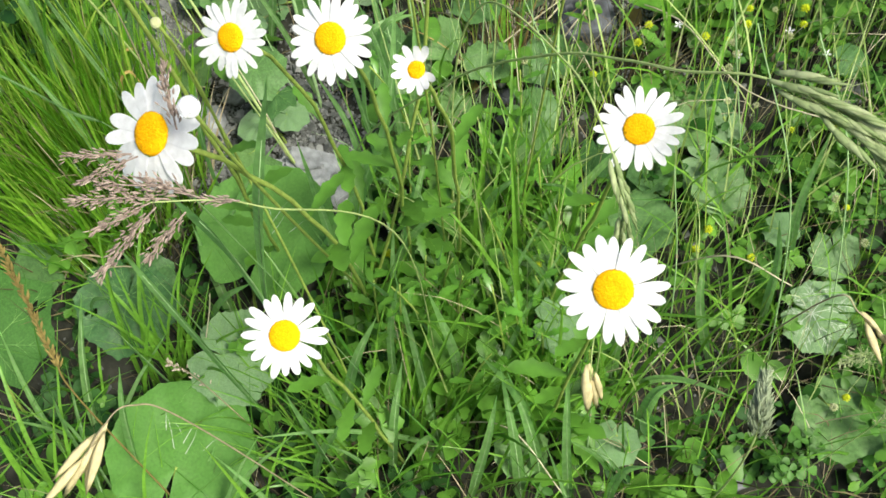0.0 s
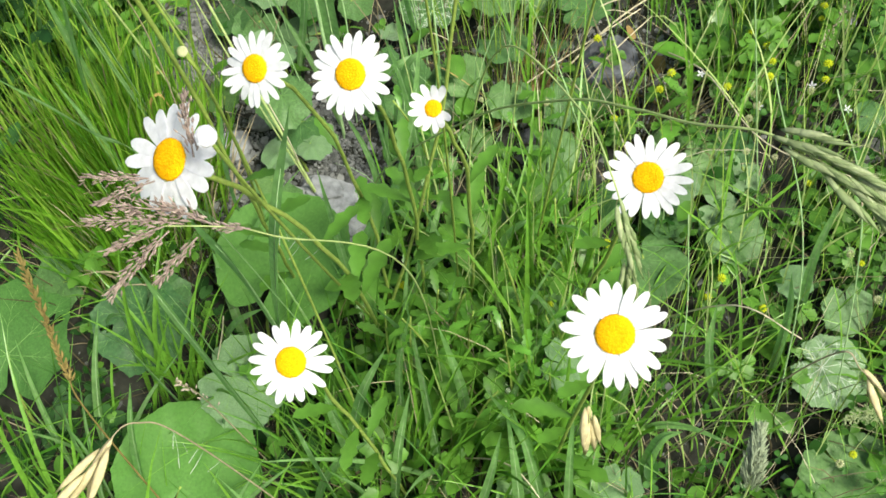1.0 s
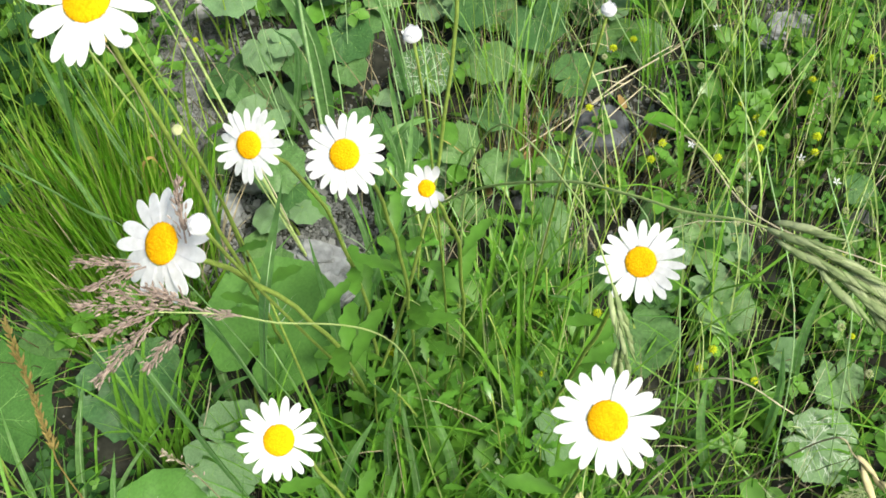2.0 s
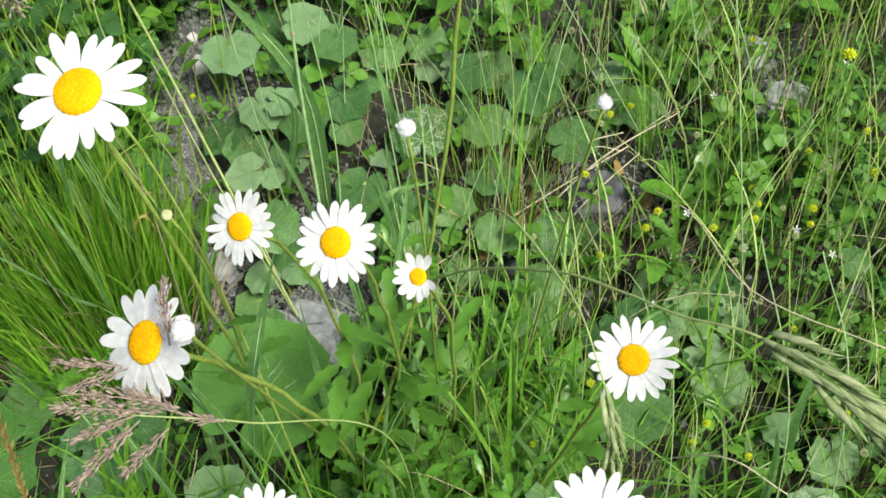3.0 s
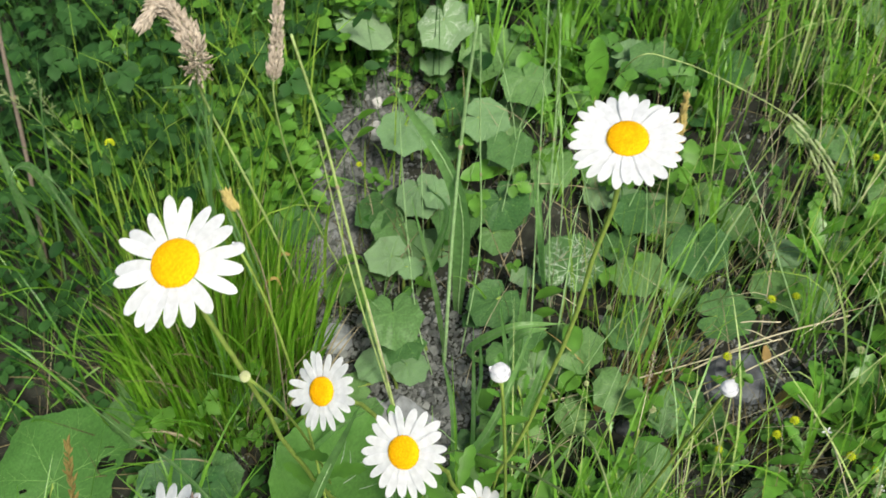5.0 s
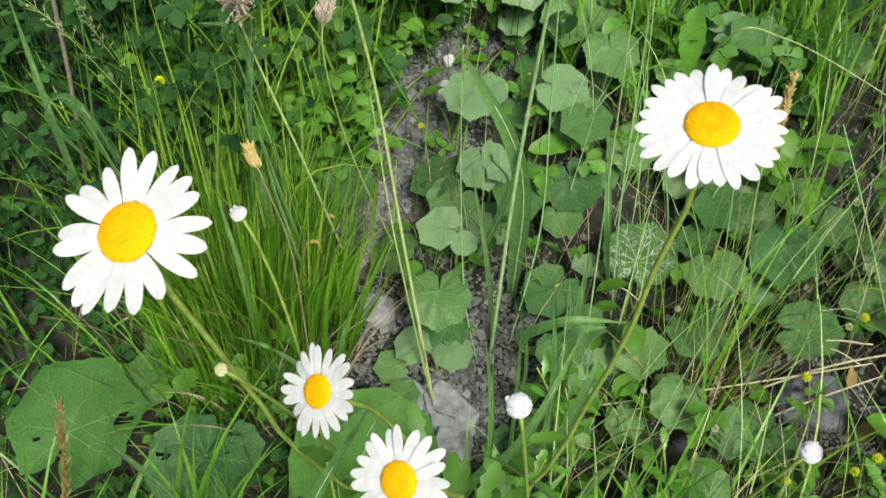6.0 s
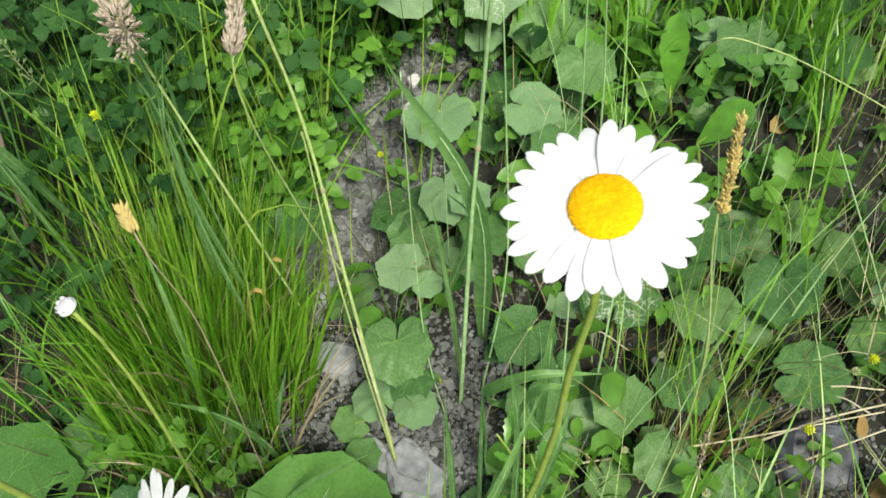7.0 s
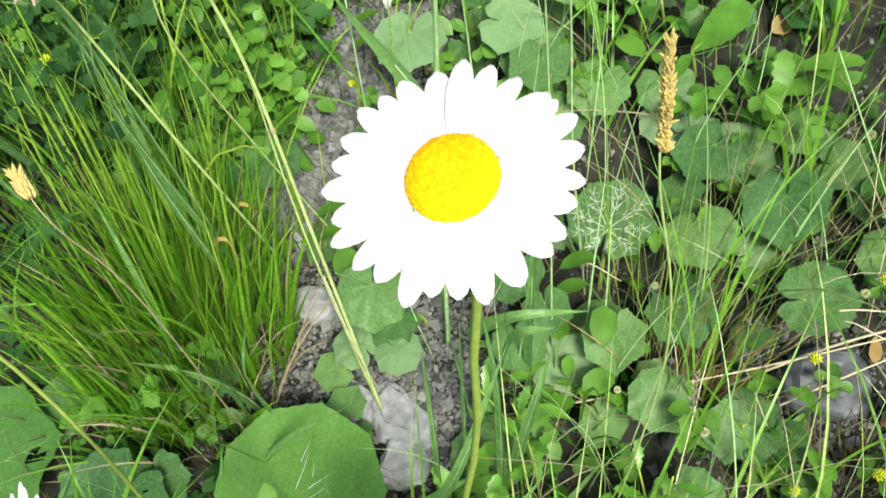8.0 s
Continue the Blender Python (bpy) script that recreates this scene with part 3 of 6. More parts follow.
def leaflet(v, f, c, d, s, nrm, q, outline, fold, drop):
    """One leaflet from c along d: rows of half-width along its midrib, folded up at the sides, its end hanging."""
    o = len(v)
    for x, y in outline:
        mid = c + d * q * x - nrm * q * drop * x * x
        v += [mid - s * q * y + nrm * q * fold * y, mid, mid + s * q * y + nrm * q * fold * y]
    for i in range(len(outline) - 1):
        a = o + 3 * i
        f += [(a, a + 1, a + 4, a + 3), (a + 1, a + 2, a + 5, a + 4)]


def trefoil(v, f, c, r, turn, nrm):
    nrm = nrm.normalized()
    e1 = nrm.orthogonal().normalized()
    e2 = nrm.cross(e1)
    for k in range(3):
        a = turn + k * 2.0944
        d, s = e1 * math.cos(a) + e2 * math.sin(a), e2 * math.cos(a) - e1 * math.sin(a)
        leaflet(v, f, c, d, s, nrm, r, ((0.0, 0.03), (0.3, 0.27), (0.62, 0.41), (0.88, 0.36), (1.0, 0.14)), 0.3, 0.12)


LOBE = ((0.0, 0.02), (0.28, 0.13), (0.42, 0.33), (0.50, 0.29), (0.64, 0.39), (0.72, 0.27), (0.84, 0.25), (0.92, 0.12), (1.0, 0.02))


def lobed(v, f, c, r, turn, nrm):
    """A leaf of three cut, toothed lobes."""
    nrm = nrm.normalized()
    e1 = nrm.orthogonal().normalized()
    e2 = nrm.cross(e1)
    for k in range(-1, 2):
        a = turn + k * 1.15
        d, s = e1 * math.cos(a) + e2 * math.sin(a), e2 * math.cos(a) - e1 * math.sin(a)
        leaflet(v, f, c + nrm * 0.0006 * k, d, s, nrm, r * (1.0 if k == 0 else 0.82), LOBE, 0.25, 0.14)


def medick(x, y, z, wide):
    """A small yellow clover-like flower head on its stalk with a trefoil leaf."""
    foot = Vector((x + 0.008, y + 0.012, 0))
    foot.z = ground_z(foot.x, foot.y) - 0.002
    thing = base("yellow_medick", foot, "tiny yellow medick flower with trefoil leaves", "flower", "yellow medicks")
    top = Vector((x, y, z)) - foot
    v, f = [], []
    tube(v, f, curve((0, 0, 0), (0.004, 0.004, top.z * 0.6), top, 6), 0.0006, 0.0004, 5)
    part("stem", mesh("stem", v, f, HERB), thing)
    v, f = [], []
    for i in range(26):
        h, w = 1 - 1.55 * (i + 0.5) / 26, i * 2.39996
        q = math.sqrt(max(0, 1 - h * h))
        d = Vector((q * math.cos(w), q * math.sin(w), h))
        seed(v, f, top + d * wide * 0.18, d + Vector((0, 0, 0.3)), wide * 0.36, wide * 0.26, 4)
    part("flower_head", mesh("flower_head", v, f, YELLOW), thing)
    for i in range(3):
        w = random.uniform(0, 6.28)
        v, f = [], []
        c = Vector((math.cos(w) * 0.012, math.sin(w) * 0.012, top.z * random.uniform(0.5, 0.9)))
        trefoil(v, f, c, 0.009, w, Vector((0.2 * math.cos(w), -0.3, 1)))
        tube(v, f, [Vector((0, 0, c.z * 0.5)), c], 0.0004, 0.0003, 4)
        part("leaf", mesh("leaf", v, f, HERB), thing)


def clover_head(x, y, z, wide):
    foot = Vector((x + 0.006, y + 0.015, 0))
    foot.z = ground_z(foot.x, foot.y) - 0.002
    thing = base("white_clover", foot, "small cream clover head going to seed", "flower", "clover heads")
    top = Vector((x, y, z)) - foot
    v, f = [], []
    tube(v, f, curve((0, 0, 0), (0.003, 0.004, top.z * 0.6), top, 6), 0.0007, 0.0005, 5)
    part("stem", mesh("stem", v, f, HERB), thing)
    v, f = [], []
    for i in range(40):
        h, w = 1 - 1.8 * (i + 0.5) / 40, i * 2.39996
        q = math.sqrt(max(0, 1 - h * h))
        d = Vector((q * math.cos(w), q * math.sin(w), h))
        seed(v, f, top + d * wide * 0.2, d, wide * 0.34, wide * 0.2, 4)
    part("flower_head", mesh("flower_head", v, f, CREAM), thing)


def starwort(x, y, z, seed_no):
    """A tiny white star of five cleft petals on a thread of a stem."""
    rnd = random.Random(seed_no)
    foot = Vector((x + rnd.uniform(-0.01, 0.01), y + 0.012, 0))
    foot.z = ground_z(foot.x, foot.y) - 0.002
    thing = base("white_starwort", foot, "tiny white star-shaped flower on a thread-thin stem", "flower", "white starworts")
    top = Vector((x, y, z)) - foot
    v, f = [], []
    tube(v, f, curve((0, 0, 0), (0.003, 0.004, top.z * 0.6), top, 6), 0.0005, 0.0003, 4)
    part("stem", mesh("stem", v, f, HERB), thing)
    at = facing(top, (rnd.uniform(-0.4, 0.4), -0.5, 1), rnd.uniform(0, 70))
    one = petal_mesh(0.0036, 0.0017, 0.15, 0.1, rnd)
    for i in range(5):
        part("petal", one, thing, at @ pose(0, 0, 0, 0, 0, 72 * i) @ pose(0.0006, 0, 0, 0, -12, 0))


def rosette(x, y, leaves, size, seed_no, mat=None, up=(0.3, 1.4)):
    """The leafy foot of a daisy plant: spoon-shaped toothed leaves round one crown."""
    rnd = random.Random(seed_no)
    foot = Vector((x, y, ground_z(x, y) - 0.002))
    thing = base("daisy_rosette", foot, "tuft of toothed green daisy leaves", "leafy plant", "daisy rosettes")
    for i in range(leaves):
        w = rnd.uniform(0, 6.283)
        k = size * rnd.uniform(0.5, 1.0)
        h = rnd.uniform(0.0, size * 1.3)
        v, f = [], []
        root = Vector((rnd.gauss(0, 0.012), rnd.gauss(0, 0.012), h))
        tube(v, f, [Vector((0, 0, 0)), root * 0.6, root], 0.0009, 0.0007, 4)
        toothed_leaf(v, f, root, (math.cos(w), math.sin(w), rnd.uniform(*up)), (0, 0, 1), k, k * rnd.uniform(0.3, 0.42), rnd.choice((4, 5, 6)), rnd.uniform(0.1, 0.5), rnd.uniform(0.12, 0.3))
        part("leaf", mesh("leaf", v, f, mat or (FRESH if seed_no % 3 else HERB)), thing)
    return thing


def leafy_shoot(x, y, tall, leaves, seed_no):
    """An upright daisy shoot without a flower: oblong toothed leaves up one stem."""
    rnd = random.Random(seed_no)
    foot = Vector((x, y, ground_z(x, y) - 0.003))
    thing = base("daisy_shoot", foot, "upright leafy daisy shoot with toothed oblong leaves", "leafy plant", "daisy shoots")
    lean = Vector((rnd.gauss(0, 0.10), rnd.gauss(-0.08, 0.10), 1.0))
    line = curve((0, 0, 0), Vector((0, 0, tall * 0.55)), lean * tall, 10)
    v, f = [], []
    tube(v, f, line, 0.0012, 0.0007, 5)
    part("stem", mesh("stem", v, f, STEM), thing)
    for i in range(leaves):
        s = 0.25 + 0.75 * (i + rnd.random() * 0.5) / leaves
        w = i * 2.4 + rnd.uniform(-0.4, 0.4)
        size = (0.030 - 0.012 * s) * rnd.uniform(0.85, 1.2)
        v, f = [], []
        toothed_leaf(v, f, (0, 0, 0), (math.cos(w), math.sin(w), rnd.uniform(0.15, 0.8)), (0, 0, 1), size, size * rnd.uniform(0.28, 0.36), 5, rnd.uniform(0.15, 0.4), 0.34)
        part("leaf", mesh("leaf", v, f, FRESH if rnd.random() < 0.6 else HERB), thing, Matrix.Translation(line[min(10, int(s * 10))]))


def dock_leaf(root, tip, width):
    """One broad, smooth leaf that stands up from its own stalk, its face to the light."""
    root, tip = Vector(root), Vector(tip)
    foot = Vector((root.x + 0.004, root.y + 0.008, 0))
    foot.z = ground_z(foot.x, foot.y) - 0.003
    thing = base("dock_leaf", foot, "broad upright bright green dock leaf", "leaf", "dock leaves")
    v, f = [], []
    toothed_leaf(v, f, root - foot, tip - root, (0.05, -0.7, 0.7), (tip - root).length * 1.08, width, 6, 0.12, 0.07)
    blade = part("blade", mesh("blade", v, f, FRESH), thing)
    v, f = [], []
    d = tip - root
    tube(v, f, [root - foot + d * s + Vector((0, -0.0006, 0.0006)) for s in (0.0, 0.3, 0.6)], 0.0011, 0.0004, 5)
    part("midrib", mesh("midrib", v, f, STEM), blade, label="pale midrib")
    v, f = [], []
    tube(v, f, curve((0, 0, 0), (root - foot) * 0.6 + Vector((0, 0, 0.002)), root - foot, 5), 0.0016, 0.0012, 6)
    part("stalk", mesh("stalk", v, f, STEM), thing)
    return thing


def lance_plant(x, y, leaves, size, seed_no):
    """A young plant of smooth, pointed, upright leaves round one crown."""
    rnd = random.Random(seed_no)
    thing = base("young_dock", Vector((x, y, ground_z(x, y) - 0.002)), "young plant with pointed bright green leaves", "leafy plant", "young docks")
    for i in range(leaves):
        w, k = 6.283 * i / leaves + rnd.uniform(-0.3, 0.3), size * rnd.uniform(0.75, 1.1)
        v, f = [], []
        toothed_leaf(v, f, (0.004 * math.cos(w), 0.004 * math.sin(w), 0.006), (math.cos(w), math.sin(w), rnd.uniform(0.5, 1.3)), (0, 0, 1), k, k * rnd.uniform(0.3, 0.38), 4, rnd.uniform(0.1, 0.35), 0.0)
        tube(v, f, [Vector((0, 0, 0)), Vector((0.004 * math.cos(w), 0.004 * math.sin(w), 0.008))], 0.0012, 0.0010, 5)
        part("leaf", mesh("leaf", v, f, FRESH), thing)
    return thing


BARE = ((-0.312, 0.895, 0.036, 0.075), (-0.285, 0.80, 0.034, 0.06), (-0.205, 0.68, 0.035, 0.06), (-0.10, 0.68, 0.05, 0.03), (0.145, 0.80, 0.06, 0.05), (0.30, 0.93, 0.03, 0.028), (-0.13, 0.74, 0.035, 0.05))


def bare(x, y):
    """Where the soil lies open: below 1 inside such a patch."""
    return min(((x - a) / c) ** 2 + ((y - b) / d) ** 2 for a, b, c, d in BARE)


COVERED = ((-0.128, 0.582, 0.066), (-0.105, 0.650, 0.050), (-0.155, 0.672, 0.042), (-0.075, 0.622, 0.028), (-0.175, 0.400, 0.056), (-0.245, 0.490, 0.042), (0.179, 0.585, 0.034), (0.130, 0.795, 0.032), (-0.360, 0.485, 0.050))


def covered(x, y):
    """Where a broad leaf or a slab lies over the ground and nothing grows through."""
    return any((x - a) ** 2 + (y - b) ** 2 < r * r for a, b, r in COVERED)


def scatter(rnd, count, xs, ys, want=None):
    n = 0
    while n < count:
        x, y = rnd.uniform(*xs), rnd.uniform(*ys)
        b = bare(x, y)
        if covered(x, y):
            n += 1
            continue
        if b < 1 and rnd.random() > 0.06 + 0.25 * b * b:
            n += 1
            continue
        if want and rnd.random() > want(x, y):
            n += 0.25
            continue
        n += 1
        yield x, y


def field(name, count, xs, ys, height, width, mat, label, seed_no, lean=0.35, bend=1.0, n=6, fold=0.3, want=None):
    rnd = random.Random(seed_no)
    v, f = [], []
    for x, y in scatter(rnd, count, xs, ys, want):
        h = rnd.uniform(*height)
        way = rnd.uniform(0, 6.283)
        ribbon(v, f, arc((x, y, ground_z(x, y) - 0.004), h, way, abs(rnd.gauss(0, lean)), max(0, rnd.gauss(bend, 0.45)), n), rnd.uniform(*width), (rnd.gauss(0, 0.5), rnd.gauss(-0.5, 0.4), 0.8), fold)
    return tagged(new(name, mesh(name, v, f, mat)), label, "grass", kind="stuff")


def blades_apart(name, count, xs, ys, height, width, mat, label, group, seed_no, lean=0.2, bend=0.4, n=6, want=None):
    """The same as field, for blades that stand far enough apart to be told from one another: each one a thing."""
    rnd = random.Random(seed_no)
    for x, y in scatter(rnd, count, xs, ys, want):
        v, f = [], []
        line = arc((0, 0, -0.004), rnd.uniform(*height), rnd.uniform(0, 6.283), abs(rnd.gauss(0, lean)), max(0, rnd.gauss(bend, 0.3)), n)
        ribbon(v, f, line, rnd.uniform(*width), (rnd.gauss(0, 0.5), rnd.gauss(-0.5, 0.4), 0.8), 0.3)
        ob = new(name, mesh(name, v, f, mat))
        ob.location = (x, y, ground_z(x, y))
        tagged(ob, label, "grass", group)


def carpet(name, count, xs, ys, size, height, mat, label, shape, seed_no, want=None, deep=1.0):
    """Small leaves on thin stalks, too many to count."""
    rnd = random.Random(seed_no)
    v, f = [], []
    for x, y in scatter(rnd, count, xs, ys, want):
        g = ground_z(x, y)
        c = Vector((x, y, g + height[0] + (height[1] - height[0]) * rnd.random() ** deep))
        nrm = Vector((rnd.gauss(0, 0.35), rnd.gauss(-0.35, 0.35), 1))
        r = rnd.uniform(*size)
        shape(v, f, c, r, rnd.uniform(0, 6.283), nrm)
        q = Vector((x + rnd.gauss(0, 0.008), y + rnd.gauss(0.008, 0.008), 0))
        q.z = ground_z(q.x, q.y)
        tube(v, f, [q, (q + c) * 0.5 + Vector((0, 0, 0.1 * (c.z - q.z))), c], 0.0006, 0.0004, 3)
    return tagged(new(name, mesh(name, v, f, mat)), label, "leafy plants", kind="stuff")


def oval(v, f, c, r, turn, nrm):
    nrm = nrm.normalized()
    e1 = nrm.orthogonal().normalized()
    e2 = nrm.cross(e1)
    d, s = e1 * math.cos(turn) + e2 * math.sin(turn), e2 * math.cos(turn) - e1 * math.sin(turn)
    o = len(v)
    shape = ((0.0, 0.02), (0.3, 0.42), (0.65, 0.5), (0.95, 0.5), (1.3, 0.36), (1.6, 0.02))
    for x, y in shape:
        b = c + d * r * x - nrm * r * 0.14 * x * x
        v += [b - s * r * y + nrm * r * 0.2 * y, b, b + s * r * y + nrm * r * 0.2 * y]
    for i in range(5):
        a = o + 3 * i
        f += [(a, a + 1, a + 4, a + 3), (a + 1, a + 2, a + 5, a + 4)]


def dead_leaf(x, y, wide, turn):
    """A withered, curled leaf on the soil."""
    v, f = [], []
    oval(v, f, Vector((0, 0, 0.004)), wide * 0.62, 0.0, Vector((0.1, -0.2, 1)))
    v = [p + Vector((0, 0, 0.35 * wide * (p.y / wide) ** 2 + 0.04 * wide * math.sin(p.x / wide * 9))) for p in v]
    ob = new("dead_leaf", mesh("dead_leaf", v, f, RUST))
    ob.matrix_world = pose(x, y, ground_z(x, y) + 0.004, 19, 0, turn)
    return tagged(ob, "withered rust-brown leaf lying on soil", "leaf", "dead leaves")


def leafy_plant(name, label, group, shape, size, tall, leaves, mat, seed_no):
    """A low plant: stalked leaves from one crown; to be copied over the bank."""
    rnd = random.Random(seed_no)
    thing = base(name, (0, 0, 0), label, "leafy plant", group)
    for i in range(leaves):
        w = 6.283 * i / leaves + rnd.uniform(-0.5, 0.5)
        q = size * rnd.uniform(0.9, 2.6)
        c = Vector((q * math.cos(w), q * math.sin(w), rnd.uniform(*tall)))
        v, f = [], []
        shape(v, f, c, size * rnd.uniform(0.75, 1.2), w + rnd.uniform(-0.5, 0.5), Vector((0.25 * math.cos(w), 0.25 * math.sin(w) - 0.25, 1)))
        tube(v, f, [Vector((0, 0, 0)), c * 0.5 + Vector((0, 0, 0.12 * size)), c], 0.0007, 0.0005, 4)
        part("leaf", mesh("leaf", v, f, mat), thing)
    return thing


def grass_clump(label, blades, height, width, mat, seed_no, lean=0.2):
    rnd = random.Random(seed_no)
    thing = base("grass_clump", (0, 0, 0), label, "grass", "grass clumps")
    for i in range(blades):
        v, f = [], []
        ribbon(v, f, arc((rnd.gauss(0, 0.006), rnd.gauss(0, 0.006), -0.002), rnd.uniform(*height), rnd.uniform(0, 6.283), abs(rnd.gauss(0.05, lean)), rnd.uniform(0.1, 0.9), 6), rnd.uniform(*width), (rnd.gauss(0, 0.4), rnd.gauss(-0.5, 0.3), 0.8), 0.3)
        part("blade", mesh("blade", v, f, mat), thing)
    return thing


def plant_out(kinds, count, xs, ys, seed_no, want=None, sizes=(0.8, 1.25)):
    """Set copies of the plants given over a stretch of the bank; the first ones stand there too."""
    rnd = random.Random(seed_no)
    spots = []
    while len(spots) < count:
        x, y = rnd.uniform(*xs), rnd.uniform(*ys)
        if bare(x, y) > 1 and not covered(x, y) and (want is None or rnd.random() < want(x, y)):
            spots.append((x, y))
    for i, (x, y) in enumerate(spots):
        m = pose(x, y, ground_z(x, y) - 0.002, 0, 0, rnd.uniform(-60, 60) if i % 2 else rnd.uniform(120, 240))
        k = rnd.uniform(*sizes)
        one = kinds[i % len(kinds)]
        one = copy_thing(one, m) if i >= len(kinds) else one
        one.matrix_world = m @ Matrix.Scale(k, 4)


# ---- stones and gravel ----
stone(0.130, 0.806, (0.060, 0.044, 0.034), SLATE, "dark blue-grey slate rock half sunk in soil", 20, 0.006, 6, layers=3)
slab(-0.114, 0.662, (0.066, 0.042, 0.011), PALE_SLATE, "flat grey slate slab lying on gravel", -12, 0.012, 3, tip=16)
slab(-0.094, 0.640, (0.046, 0.044, 0.010), PALE_SLATE, "split grey slate flake with pale edges", 50, 0.008, 4, 6, 20)
stone(-0.146, 0.658, (0.036, 0.032, 0.018), PALE_SLATE, "rounded grey pebble on gravel", 0)
stone(-0.221, 0.705, (0.040, 0.032, 0.024), PALE_SLATE, "smooth grey stone beside the grass tuft", 30)
stone(-0.262, 0.750, (0.032, 0.026, 0.022), PALE_SLATE, "grey stone beside the grass tuft", 70)
stone(-0.200, 0.735, (0.022, 0.018, 0.014), GRAVEL, "small grey pebble on gravel", 10)
stone(0.056, 0.874, (0.022, 0.016, 0.020), GRAVEL, "upright small grey stone between leaves", 10)
stone(0.210, 0.669, (0.026, 0.020, 0.016), SLATE, "small blue-grey stone under a daisy", 40)
stone(0.271, 0.432, (0.050, 0.040, 0.022), SLATE, "flat grey stone under grass", 15, -0.016, layers=4)
stone(-0.302, 0.922, (0.017, 0.023, 0.014), PALE_STONE, "white pebble on bare soil", 20, 0.003)
stone(-0.318, 0.952, (0.012, 0.014, 0.010), PALE_STONE, "tiny white pebble on bare soil", 60, 0.002)
slab(0.298, 0.922, (0.064, 0.050, 0.016), PALE_SLATE, "pale grey stone in thin grass", 35, 0.010, 8, tip=14)
stone(0.335, 0.870, (0.040, 0.028, 0.016), PALE_SLATE, "pale grey stone in thin grass", 5)
stone(0.270, 0.985, (0.045, 0.036, 0.020), PALE_SLATE, "grey stone in thin grass", 60)
stone(0.365, 0.745, (0.036, 0.024, 0.014), GRAVEL, "pale grey stone among clover", 25)


def gravel(count, seed_no):
    rnd = random.Random(seed_no)
    v, f = [], []
    cube = ((-1, -1, -1), (1, -1, -1), (1, 1, -1), (-1, 1, -1), (-0.7, -0.7, 1), (0.7, -0.7, 1), (0.7, 0.7, 1), (-0.7, 0.7, 1))
    for _ in range(count):
        a, b, c, d = rnd.choice(BARE + BARE[:2] * 5)
        if rnd.random() < 0.12:
            x, y = rnd.gauss(0.0, 0.25), rnd.uniform(0.35, 1.3)
        else:
            x, y = rnd.gauss(a, c * 0.8), rnd.gauss(b, d * 0.8)
        r = rnd.uniform(0.0005, 0.0021) * (1 if rnd.random() < 0.95 else 2.4)
        m = pose(x, y, ground_z(x, y) + r * 0.2, rnd.uniform(0, 360), rnd.uniform(0, 40), rnd.uniform(0, 360))
        o = len(v)
        v += [m @ Vector([e * r * rnd.uniform(0.6, 1.1) for e in p]) for p in cube]
        f += [tuple(o + i for i in q) for q in ((0, 3, 2, 1), (4, 5, 6, 7), (0, 1, 5, 4), (1, 2, 6, 5), (2, 3, 7, 6), (3, 0, 4, 7))]
    return tagged(new("gravel", mesh("gravel", v, f, GRAVEL, False)), "loose grey gravel and soil crumbs", "gravel", kind="stuff")


gravel(29000, 12)
PEBBLES = [stone_mesh("pebble", (1.0, rp, rq), mt, 0.22) for rp, rq, mt in ((0.8, 0.5, GRAVEL), (0.65, 0.4, PALE_SLATE), (0.9, 0.6, SLATE), (0.7, 0.55, GRAVEL), (0.55, 0.3, PALE_SLATE))]
sown = random.Random(19)
for i in range(110):
    a, b, c, d = sown.choice(BARE[:5] + BARE[6:7])
    x, y = (sown.gauss(a, c * 0.9), sown.gauss(b, d * 0.9)) if i % 3 else (sown.uniform(-0.3, 0.3), sown.uniform(0.62, 1.1))
    wide = sown.uniform(0.004, 0.010) * (1.8 if sown.random() < 0.15 else 1)
    one = tagged(new("pebble", PEBBLES[i % 5]), "small grey pebble lying on stony soil", "pebble", "pebbles on the slope")
    one.matrix_world = pose(x, y, ground_z(x, y) + wide * 0.1, 19 + sown.uniform(-15, 15), sown.uniform(-15, 15), sown.uniform(0, 360)) @ Matrix.Scale(wide, 4)

# ---- the daisies on the bank ----
daisy((-0.019, 0.315, 0.446), (-0.40, -0.62, 0.75), 0.042, (-0.045, 0.545), 17, "white oxeye daisy leaning outward with yellow centre", slim=0.28, seed_no=3)
daisy((-0.035, 0.431, 0.388), (-0.24, -0.80, 0.70), 0.037, (-0.035, 0.56), 20, "small white oxeye daisy with yellow centre", seed_no=4)
daisy((0.021, 0.409, 0.408), (-0.08, -0.80, 0.75), 0.038, (-0.01, 0.57), 21, "white oxeye daisy with yellow centre", seed_no=5)
daisy((0.155, 0.384, 0.383), (0.0, -0.75, 0.75), 0.036, (0.10, 0.53), 20, "white oxeye daisy with yellow centre", seed_no=6)
daisy((0.147, 0.324, 0.350), (-0.02, -0.65, 0.85), 0.045, (0.11, 0.45), 21, "large white oxeye daisy facing up", seed_no=7)
daisy((-0.010, 0.332, 0.283), (0.10, -0.55, 0.85), 0.042, (0.0, 0.42), 19, "white oxeye daisy on a short stem", seed_no=8)
daisy((-0.060, 0.384, 0.500), (0.0, -0.50, 0.85), 0.050, (-0.13, 0.585), 19, "wide white oxeye daisy on a tall stem", via=(-0.066, 0.452, 0.24), seed_no=9)
daisy((0.063, 0.506, 0.524), (0.02, -0.32, 0.95), 0.0435, (-0.05, 0.54), 27, "white oxeye daisy on a tall green stem", slim=0.236, via=(0.0465, 0.553, 0.25), seed_no=10)
